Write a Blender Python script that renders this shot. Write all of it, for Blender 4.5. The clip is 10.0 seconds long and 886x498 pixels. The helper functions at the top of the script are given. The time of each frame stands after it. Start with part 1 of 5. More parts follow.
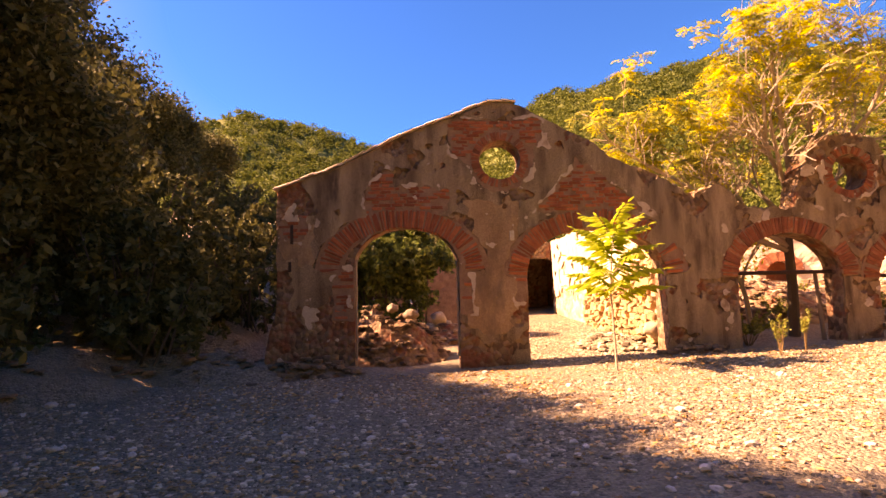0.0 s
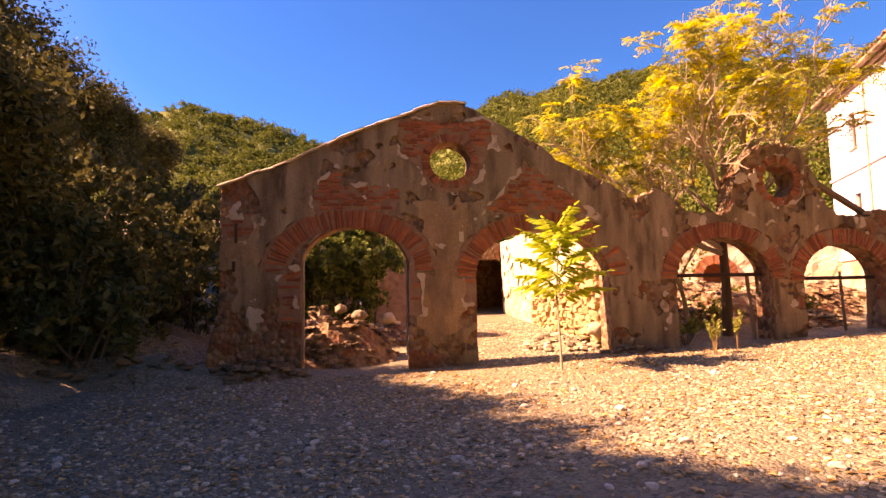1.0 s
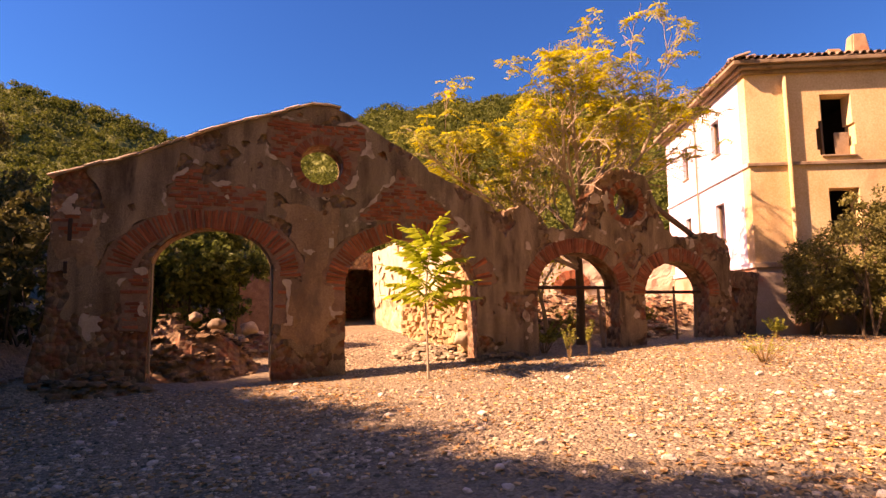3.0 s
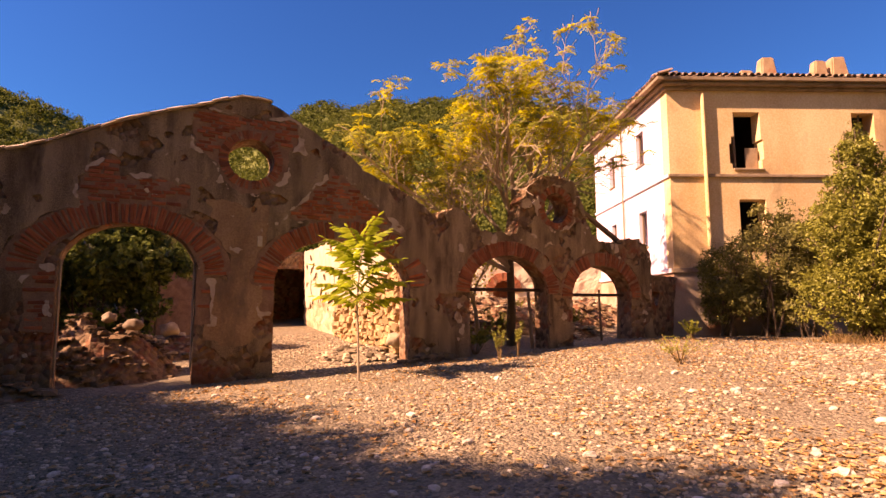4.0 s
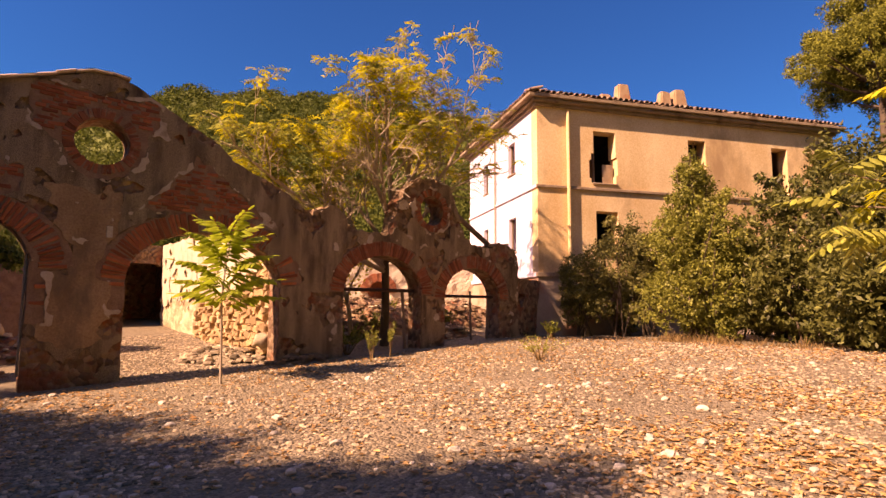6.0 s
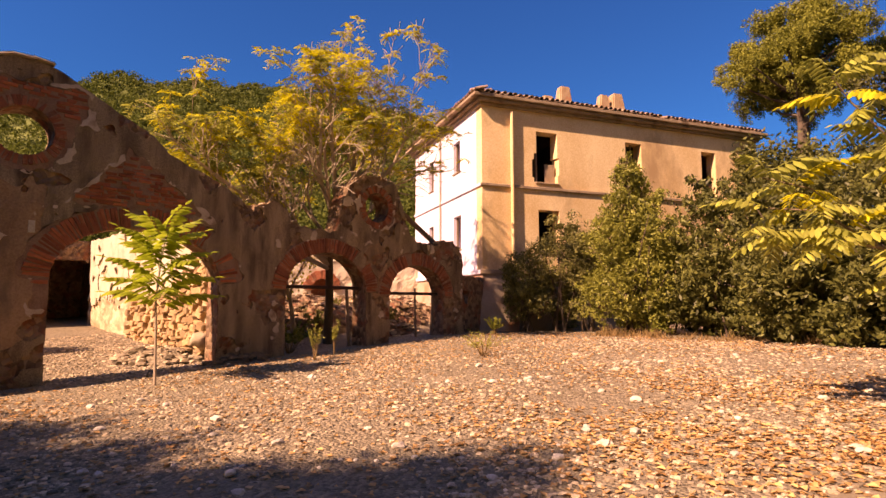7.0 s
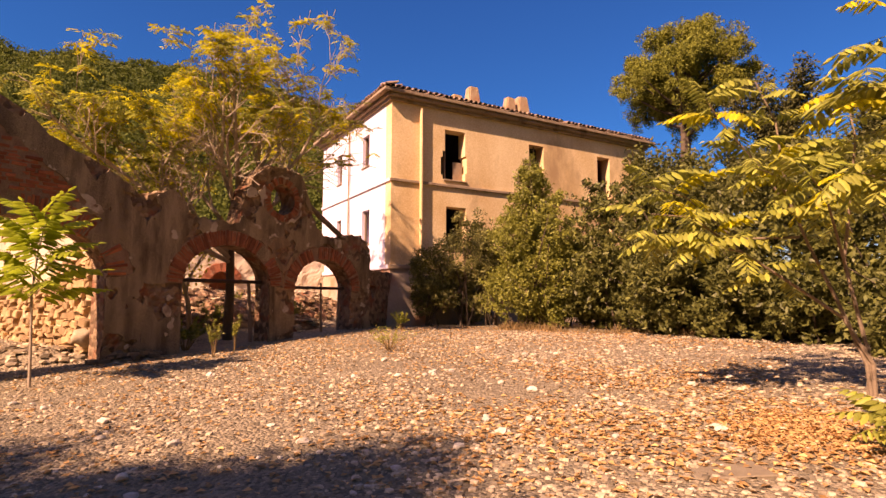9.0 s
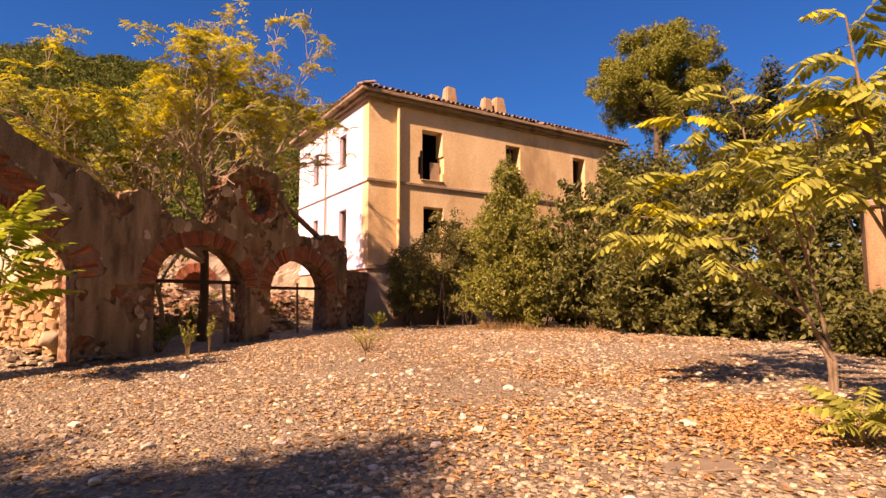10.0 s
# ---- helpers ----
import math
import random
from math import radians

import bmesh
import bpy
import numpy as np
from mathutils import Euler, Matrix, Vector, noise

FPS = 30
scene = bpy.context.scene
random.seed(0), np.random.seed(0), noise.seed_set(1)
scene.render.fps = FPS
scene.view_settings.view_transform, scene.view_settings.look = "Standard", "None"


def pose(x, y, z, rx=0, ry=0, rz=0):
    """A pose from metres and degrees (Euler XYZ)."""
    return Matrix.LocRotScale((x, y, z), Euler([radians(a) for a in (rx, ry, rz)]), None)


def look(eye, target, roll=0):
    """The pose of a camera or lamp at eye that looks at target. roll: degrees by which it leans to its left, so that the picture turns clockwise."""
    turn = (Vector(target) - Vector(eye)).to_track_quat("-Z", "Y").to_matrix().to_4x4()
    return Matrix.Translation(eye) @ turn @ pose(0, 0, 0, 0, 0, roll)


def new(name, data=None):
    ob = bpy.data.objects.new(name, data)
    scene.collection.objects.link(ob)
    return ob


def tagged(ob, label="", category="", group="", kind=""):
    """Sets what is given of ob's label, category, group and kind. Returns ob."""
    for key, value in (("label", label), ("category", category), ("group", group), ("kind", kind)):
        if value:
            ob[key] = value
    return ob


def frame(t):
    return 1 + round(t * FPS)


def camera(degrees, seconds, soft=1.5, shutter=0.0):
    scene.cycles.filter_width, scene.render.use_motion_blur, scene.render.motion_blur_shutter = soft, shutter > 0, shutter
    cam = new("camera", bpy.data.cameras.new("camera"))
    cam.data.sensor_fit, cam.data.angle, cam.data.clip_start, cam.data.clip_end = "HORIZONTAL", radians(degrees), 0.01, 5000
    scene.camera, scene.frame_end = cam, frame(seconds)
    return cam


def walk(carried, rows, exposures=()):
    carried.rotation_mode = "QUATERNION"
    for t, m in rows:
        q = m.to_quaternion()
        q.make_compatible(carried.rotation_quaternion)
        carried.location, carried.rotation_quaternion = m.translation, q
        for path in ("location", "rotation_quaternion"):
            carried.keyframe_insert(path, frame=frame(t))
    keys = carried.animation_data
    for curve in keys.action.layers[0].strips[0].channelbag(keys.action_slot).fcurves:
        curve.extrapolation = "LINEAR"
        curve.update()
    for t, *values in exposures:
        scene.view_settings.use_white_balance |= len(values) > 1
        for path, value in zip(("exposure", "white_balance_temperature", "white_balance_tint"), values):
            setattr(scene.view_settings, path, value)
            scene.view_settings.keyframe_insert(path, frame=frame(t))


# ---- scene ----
# ---- camera and walk ----
cam = camera(77.49, 10.0)
PATH = [
    (0.0, pose(0.000, 0.000, 1.605, 94.87, 1.34, -2.25)),
    (0.5, pose(0.015, -0.012, 1.640, 94.66, 1.23, -4.63)),
    (1.0, pose(0.046, 0.013, 1.625, 94.74, 1.19, -7.31)),
    (1.5, pose(0.059, 0.043, 1.603, 94.93, 0.94, -10.45)),
    (2.0, pose(0.082, 0.087, 1.577, 95.19, 0.67, -13.70)),
    (2.5, pose(0.109, 0.115, 1.559, 95.58, 0.61, -17.06)),
    (4.0, pose(0.181, 0.133, 1.547, 95.88, 0.22, -27.24)),
    (4.5, pose(0.188, 0.124, 1.550, 96.01, -0.07, -30.57)),
    (5.0, pose(0.189, 0.112, 1.543, 96.05, -0.03, -33.60)),
    (5.5, pose(0.194, 0.110, 1.535, 96.04, -0.27, -36.96)),
    (7.0, pose(0.162, 0.063, 1.530, 95.69, 0.02, -45.78)),
    (7.5, pose(0.151, 0.051, 1.527, 95.53, -0.01, -48.57)),
    (8.0, pose(0.119, 0.027, 1.540, 95.32, -0.15, -51.17)),
    (8.5, pose(0.086, 0.000, 1.545, 95.17, 0.01, -53.40)),
    (9.0, pose(0.058, -0.022, 1.551, 95.09, -0.12, -55.38)),
    (9.5, pose(0.030, -0.045, 1.557, 94.98, 0.03, -56.84)),
    (10.0, pose(0.014, -0.055, 1.561, 95.03, 0.11, -57.71)),
]
walk(cam, PATH, exposures=((0.0, 2.3, 11700, 51), (2.5, 1.76, 10700, 51), (5.0, 1.26, 9900, 47), (10.0, 1.1, 9200, 43)))

# ---- world and sun ----
SUN_EL, SUN_AZ = radians(41), radians(-82.2)   # azimuth from +y towards +x
world = bpy.data.worlds.new("sky_world")
scene.world = world
world.use_nodes = True
wn = world.node_tree.nodes
sky = wn.new("ShaderNodeTexSky")
sky.sky_type = "NISHITA"
sky.sun_disc = False
sky.sun_elevation, sky.sun_rotation = SUN_EL, SUN_AZ
sky.air_density, sky.dust_density, sky.ozone_density = 1.0, 1.4, 5.0
wn["Background"].inputs["Strength"].default_value = 0.077
deep = wn.new("ShaderNodeHueSaturation")
deep.inputs["Saturation"].default_value = 1.56
deep.inputs["Hue"].default_value = 0.512
world.node_tree.links.new(sky.outputs[0], deep.inputs["Color"])
world.node_tree.links.new(deep.outputs[0], wn["Background"].inputs["Color"])
sun_dir = Vector((math.sin(SUN_AZ) * math.cos(SUN_EL), math.cos(SUN_AZ) * math.cos(SUN_EL), math.sin(SUN_EL)))
sun = new("sun", bpy.data.lights.new("sun", "SUN"))
sun.data.energy, sun.data.angle, sun.data.color = 5.0, radians(0.8), (1.0, 0.86, 0.69)
sun.matrix_world = look(sun_dir * 60, (0, 0, 0))


# ---- materials ----
def mat(name, dark, light, scale=3.0, fine=40.0, rough=0.9, bump=0.3, stain=None, stain_at=0.55, stretch=1.0,
        rand=0.0, island=0.0, through_light=0.0, contrast=0.25, metal=0.0, cells=None):
    """Two scales of noise between two base colours, an optional stain colour, random value by object or by island."""
    m = bpy.data.materials.new(name)
    m.use_nodes = True
    n, l = m.node_tree.nodes, m.node_tree.links
    bsdf = n["Principled BSDF"]
    geo = n.new("ShaderNodeNewGeometry")
    mp = n.new("ShaderNodeMapping")
    mp.inputs["Scale"].default_value = (1, 1, stretch)
    l.new(geo.outputs["Position"], mp.inputs["Vector"])
    big = n.new("ShaderNodeTexNoise")
    big.inputs["Scale"].default_value, big.inputs["Detail"].default_value = scale, 8
    small = n.new("ShaderNodeTexNoise")
    small.inputs["Scale"].default_value, small.inputs["Detail"].default_value = fine, 4
    l.new(mp.outputs[0], big.inputs["Vector"])
    l.new(geo.outputs["Position"], small.inputs["Vector"])
    add = n.new("ShaderNodeMath")
    add.operation = "MULTIPLY_ADD"
    add.inputs[1].default_value, add.inputs[2].default_value = 0.45, 0.0
    l.new(small.outputs[0], add.inputs[0])
    add2 = n.new("ShaderNodeMath")
    add2.operation = "MULTIPLY_ADD"
    add2.inputs[1].default_value = 0.55
    l.new(big.outputs[0], add2.inputs[0])
    l.new(add.outputs[0], add2.inputs[2])
    ramp = n.new("ShaderNodeValToRGB")
    ramp.color_ramp.elements[0].position, ramp.color_ramp.elements[1].position = 0.5 - contrast, 0.5 + contrast
    ramp.color_ramp.elements[0].color, ramp.color_ramp.elements[1].color = (*dark, 1), (*light, 1)
    l.new(add2.outputs[0], ramp.inputs[0])
    col = ramp.outputs[0]
    height = add2.outputs[0]
    if cells:
        vor = n.new("ShaderNodeTexVoronoi")
        vor.inputs["Scale"].default_value = cells[0]
        wob = n.new("ShaderNodeMix")
        wob.data_type = "VECTOR"
        wob.inputs["Factor"].default_value = 0.07
        l.new(geo.outputs["Position"], wob.inputs[4])
        l.new(big.outputs["Color"], wob.inputs[5])
        l.new(wob.outputs[1], vor.inputs["Vector"])
        hue = n.new("ShaderNodeValToRGB")
        hue.color_ramp.elements[0].color, hue.color_ramp.elements[1].color = (*cells[1], 1), (*cells[2], 1)
        sep = n.new("ShaderNodeSeparateColor")
        l.new(vor.outputs["Color"], sep.inputs[0])
        l.new(sep.outputs[0], hue.inputs[0])
        mx = n.new("ShaderNodeMix")
        mx.data_type = "RGBA"
        mx.inputs[0].default_value = cells[3]
        l.new(col, mx.inputs[6])
        l.new(hue.outputs[0], mx.inputs[7])
        col = mx.outputs[2]
        sub = n.new("ShaderNodeMath")
        sub.operation = "MULTIPLY_ADD"
        sub.inputs[1].default_value = -1.6
        l.new(vor.outputs["Distance"], sub.inputs[0])
        l.new(add2.outputs[0], sub.inputs[2])
        height = sub.outputs[0]
    if stain:
        st = n.new("ShaderNodeTexNoise")
        st.inputs["Scale"].default_value, st.inputs["Detail"].default_value = scale * 0.6, 10
        st.inputs["Roughness"].default_value = 0.65
        off = n.new("ShaderNodeMapping")
        off.inputs["Location"].default_value = (7.3, 2.1, 4.4)
        off.inputs["Scale"].default_value = (1, 1, stretch)
        l.new(geo.outputs["Position"], off.inputs["Vector"])
        l.new(off.outputs[0], st.inputs["Vector"])
        sr = n.new("ShaderNodeValToRGB")
        sr.color_ramp.elements[0].position, sr.color_ramp.elements[1].position = stain_at - 0.04, stain_at + 0.1
        l.new(st.outputs[0], sr.inputs[0])
        mx2 = n.new("ShaderNodeMix")
        mx2.data_type = "RGBA"
        l.new(sr.outputs[0], mx2.inputs[0])
        l.new(col, mx2.inputs[6])
        mx2.inputs[7].default_value = (*stain, 1)
        col = mx2.outputs[2]
    if rand or island:
        src = geo.outputs["Random Per Island"] if island else n.new("ShaderNodeObjectInfo").outputs["Random"]
        rg = n.new("ShaderNodeMapRange")
        rg.inputs[3].default_value, rg.inputs[4].default_value = 1 - (rand or island), 1 + (rand or island)
        l.new(src, rg.inputs[0])
        hs = n.new("ShaderNodeHueSaturation")
        l.new(rg.outputs[0], hs.inputs["Value"])
        l.new(col, hs.inputs["Color"])
        col = hs.outputs[0]
    l.new(col, bsdf.inputs["Base Color"])
    bsdf.inputs["Roughness"].default_value = rough
    bsdf.inputs["Metallic"].default_value = metal
    bsdf.inputs["Specular IOR Level"].default_value = 0.25
    if bump:
        b = n.new("ShaderNodeBump")
        b.inputs["Strength"].default_value, b.inputs["Distance"].default_value = bump, 0.03
        l.new(height, b.inputs["Height"])
        l.new(b.outputs[0], bsdf.inputs["Normal"])
    if through_light:
        tr = n.new("ShaderNodeBsdfTranslucent")
        l.new(col, tr.inputs[0])
        ms = n.new("ShaderNodeMixShader")
        ms.inputs[0].default_value = through_light
        l.new(bsdf.outputs[0], ms.inputs[1])
        l.new(tr.outputs[0], ms.inputs[2])
        l.new(ms.outputs[0], n["Material Output"].inputs[0])
    return m


M_GROUND = mat("gravel_ground", (0.125, 0.093, 0.056), (0.275, 0.22, 0.142), 0.8, 45, bump=0.7, contrast=0.16,
               cells=(30, (0.055, 0.036, 0.021), (0.47, 0.375, 0.25), 0.5), stain=(0.20, 0.162, 0.108), stain_at=0.54)
M_STONE = mat("pale_stone", (0.19, 0.13, 0.075), (0.54, 0.44, 0.31), 6, 60, island=0.65, bump=0.3)
M_WHITE = mat("white_stone", (0.4, 0.33, 0.26), (0.66, 0.58, 0.48), 9, 60, rand=0.2, bump=0.2)
M_LITTER = mat("dry_leaf", (0.36, 0.155, 0.045), (0.62, 0.41, 0.19), 3, 20, bump=0, island=0.45, through_light=0.2)
# brown rubble colour darkened to carry the shade inside the arch
M_SHADE_BROWN_STONE = mat("shade_brown_rubble", (0.09, 0.053, 0.03), (0.25, 0.16, 0.09), 5, 60, island=0.4, bump=0.5)
M_CHIMNEY = mat("chimney_render", (0.32, 0.19, 0.10), (0.54, 0.38, 0.24), 3, 30, bump=0.5, stain=(0.42, 0.16, 0.08), stain_at=0.58)
M_WALL_STONE = mat("ochre_wall_stone", (0.27, 0.155, 0.065), (0.52, 0.36, 0.2), 6, 50, rand=0.35, bump=0.6)
M_EDGE = mat("broken_edge_stone", (0.26, 0.15, 0.08), (0.52, 0.35, 0.21), 5, 50, rand=0.35, bump=0.6)
M_BOULDER = mat("boulder_stone", (0.2, 0.145, 0.1), (0.38, 0.29, 0.2), 5, 60, rand=0.2, bump=0.5)
M_SLAB = mat("sandy_slab", (0.17, 0.13, 0.085), (0.27, 0.215, 0.145), 7, 70, bump=0.5, stain=(0.2, 0.15, 0.1), stain_at=0.55)
M_RUBBLE = mat("rubble_masonry", (0.12, 0.068, 0.04), (0.34, 0.215, 0.13), 3.5, 40, bump=1.0, contrast=0.18,
               cells=(9, (0.06, 0.033, 0.02), (0.42, 0.28, 0.17), 0.6), stain=(0.26, 0.09, 0.045), stain_at=0.55)
M_PLASTER = mat("weathered_plaster", (0.125, 0.078, 0.044), (0.43, 0.31, 0.19), 2.6, 75, bump=0.6, stretch=0.2,
                stain=(0.098, 0.062, 0.037), stain_at=0.54, contrast=0.12)
M_PLASTER_PINK = mat("pink_plaster", (0.25, 0.14, 0.072), (0.44, 0.285, 0.16), 2.2, 30, bump=0.5, stretch=0.4,
                     stain=(0.18, 0.12, 0.075), stain_at=0.53, contrast=0.16)
M_PLASTER_PALE = mat("pale_plaster_remnant", (0.40, 0.29, 0.20), (0.66, 0.53, 0.40), 4.0, 40, bump=0.4, stain=(0.3, 0.2, 0.13), stain_at=0.58)
M_BRICK = mat("red_brick", (0.25, 0.062, 0.028), (0.48, 0.16, 0.075), 7, 60, rand=0.35, bump=0.6, stain=(0.42, 0.27, 0.17), stain_at=0.66)
M_BRICK_DARK = mat("dark_brick", (0.19, 0.055, 0.028), (0.38, 0.135, 0.068), 7, 60, rand=0.35, bump=0.6, stain=(0.34, 0.23, 0.145), stain_at=0.6)
M_MORTAR = mat("old_mortar", (0.17, 0.085, 0.05), (0.40, 0.25, 0.16), 6, 50, bump=0.6)
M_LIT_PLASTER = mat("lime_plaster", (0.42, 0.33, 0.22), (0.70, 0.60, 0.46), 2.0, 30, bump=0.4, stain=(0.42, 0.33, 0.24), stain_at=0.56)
M_OCHRE = mat("ochre_stone", (0.36, 0.24, 0.13), (0.62, 0.47, 0.3), 3, 40, bump=0.9,
              cells=(3.6, (0.26, 0.17, 0.09), (0.68, 0.54, 0.36), 0.65))
M_HOUSE = mat("house_render", (0.66, 0.43, 0.205), (0.88, 0.67, 0.40), 0.7, 20, bump=0.03, stretch=0.5,
              stain=(0.46, 0.295, 0.155), stain_at=0.58, contrast=0.13)
# whiter than the front render: the sun's overexposure is put in the colour
M_HOUSE_SUNLIT = mat("sunlit_render", (0.66, 0.58, 0.66), (0.78, 0.70, 0.80), 0.55, 14, bump=0.12, stretch=0.5, stain=(0.62, 0.52, 0.52), stain_at=0.6)
# trim darkened: brown shade under the eaves is partly in this colour
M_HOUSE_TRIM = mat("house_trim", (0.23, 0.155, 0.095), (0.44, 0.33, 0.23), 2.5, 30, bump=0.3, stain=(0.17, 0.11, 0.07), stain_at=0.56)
M_PLINTH = mat("plinth_render", (0.28, 0.2, 0.14), (0.5, 0.4, 0.3), 1.3, 25, bump=0.6, stain=(0.42, 0.19, 0.11), stain_at=0.54)
# paler than the roof tiles: the coping's sunlit whiteness is in the colour
M_COPING = mat("sunlit_coping_tile", (0.36, 0.26, 0.18), (0.64, 0.52, 0.40), 4, 40, rand=0.2, bump=0.4)
M_TILE = mat("clay_tile", (0.16, 0.095, 0.065), (0.38, 0.27, 0.19), 3, 40, rand=0.35, bump=0.4, stain=(0.14, 0.115, 0.09), stain_at=0.55)
M_TILE_STUFF = mat("clay_tile_far", (0.16, 0.095, 0.065), (0.38, 0.27, 0.19), 3, 40, island=0.35, bump=0.4, stain=(0.14, 0.115, 0.09), stain_at=0.55)
# near-black base colour: the darkness of unlit interiors is painted in
M_ROOM_SHADE = mat("room_shade", (0.03, 0.022, 0.018), (0.06, 0.045, 0.035), 2, 20, bump=0.2)
M_WOOD = mat("grey_wood", (0.13, 0.085, 0.055), (0.27, 0.19, 0.13), 3, 40, stretch=0.2, bump=0.4)
M_IRON = mat("rusty_iron", (0.04, 0.025, 0.02), (0.09, 0.05, 0.035), 8, 60, rough=0.7, metal=0.4, bump=0.3)
M_BARK = mat("pale_bark", (0.24, 0.18, 0.125), (0.50, 0.40, 0.30), 4, 40, stretch=0.4, bump=0.5)
M_BARK_MID = mat("brown_bark", (0.13, 0.09, 0.06), (0.33, 0.245, 0.165), 4, 40, stretch=0.4, bump=0.5)
M_BARK_DARK = mat("dark_bark", (0.07, 0.05, 0.035), (0.16, 0.115, 0.08), 5, 40, stretch=0.3, bump=0.6)
M_LEAF_YELLOW = mat("yellow_leaf", (0.42, 0.38, 0.015), (0.66, 0.58, 0.05), 0.8, 3, rough=0.55, bump=0, island=0.3, through_light=0.45)
M_LEAF_YGREEN = mat("yellow_green_leaf", (0.22, 0.25, 0.035), (0.46, 0.44, 0.10), 1.5, 6, rough=0.45, bump=0, island=0.35, through_light=0.4)
M_LEAF_YOUNG = mat("young_leaf", (0.22, 0.29, 0.02), (0.46, 0.51, 0.06), 1.5, 6, rough=0.45, bump=0, island=0.25, through_light=0.5)
M_LEAF_OAK = mat("oak_leaf", (0.055, 0.06, 0.018), (0.15, 0.135, 0.045), 0.5, 4, rough=0.85, bump=0, island=0.35, through_light=0.2)
M_LEAF_BUSH = mat("bush_leaf", (0.05, 0.058, 0.014), (0.19, 0.185, 0.05), 0.7, 5, rough=0.5, bump=0, island=0.45, through_light=0.25)
M_LEAF_UPRIGHT = mat("upright_shrub_leaf", (0.085, 0.085, 0.025), (0.27, 0.245, 0.075), 0.8, 5, rough=0.55, bump=0, island=0.4, through_light=0.25)
M_LEAF_FIG = mat("fig_leaf", (0.07, 0.10, 0.02), (0.20, 0.24, 0.06), 0.9, 5, rough=0.5, bump=0, island=0.4, through_light=0.35)
M_LEAF_IVY = mat("ivy_leaf", (0.11, 0.12, 0.02), (0.31, 0.30, 0.06), 0.7, 5, rough=0.5, bump=0, island=0.35, through_light=0.25)
M_LEAF_PINE = mat("pine_needles", (0.10, 0.115, 0.014), (0.27, 0.26, 0.04), 0.5, 3, rough=0.7, bump=0, island=0.35, through_light=0.15)
M_LEAF_HILL = mat("hill_scrub", (0.055, 0.078, 0.012), (0.17, 0.185, 0.032), 0.05, 0.4, rough=0.8, bump=0, island=0.25, through_light=0.3)
M_HILL = mat("hill_soil", (0.07, 0.09, 0.02), (0.17, 0.18, 0.045), 0.05, 0.6, bump=0.4)
M_DRY = mat("dry_grass", (0.17, 0.10, 0.04), (0.36, 0.24, 0.11), 2, 12, bump=0, island=0.35, through_light=0.25)


# ---- building helpers ----
def mesh_of(name, verts, faces, material):
    me = bpy.data.meshes.new(name)
    me.from_pydata([tuple(v) for v in verts], [], [tuple(f) for f in faces])
    me.materials.append(material)
    me.update()
    return me


def part(name, bm, material, parent=None, label=""):
    me = bpy.data.meshes.new(name)
    bm.to_mesh(me)
    bm.free()
    me.materials.append(material)
    ob = new(name, me)
    ob.parent = parent
    return tagged(ob, label)


def child(name, me, parent, m=None, label=""):
    ob = new(name, me)
    ob.parent = parent
    if m is not None:
        ob.matrix_basis = m
    return tagged(ob, label)


def holder(name, label, category, at=(0, 0, 0), group="", kind=""):
    ob = new(name)
    ob.location = at
    ob.empty_display_size = 0.2
    return tagged(ob, label, category, group, kind)


def add_box(bm, lo, hi, m=None, bevel=0.0):
    c = [(a + b) / 2 for a, b in zip(lo, hi)]
    s = [b - a for a, b in zip(lo, hi)]
    r = bmesh.ops.create_cube(bm, size=1, matrix=(m or Matrix()) @ Matrix.Translation(c) @ Matrix.Diagonal((*s, 1)))
    if bevel:
        es = list({e for v in r["verts"] for e in v.link_edges})
        bmesh.ops.bevel(bm, geom=es, offset=bevel, segments=1, affect="EDGES")


def box_bm(lo, hi, m=None, bevel=0.0):
    bm = bmesh.new()
    add_box(bm, lo, hi, m, bevel)
    return bm


def smooth(a, b, x):
    t = min(1, max(0, (x - a) / (b - a)))
    return t * t * (3 - 2 * t)


def gz(x, y):
    """Height of the ground."""
    z = 0.045 * min(max(x, 0), 13)
    back = min(max(0, y - 12.6), 30)
    z += back * (0.05 + 0.09 * smooth(6, 9, x) + 0.03 * smooth(1.5, -1, x)) * smooth(12.6, 15, y)
    z += 0.17 * min(max(0, y - 10.5), 30) * smooth(-3.2, -6, x) + 0.05 * min(max(0, -x - 6), 30)
    z += 0.035 * noise.noise((x * 0.35, y * 0.35, 1.7)) * smooth(0, 3, abs(y) + abs(x))
    return z


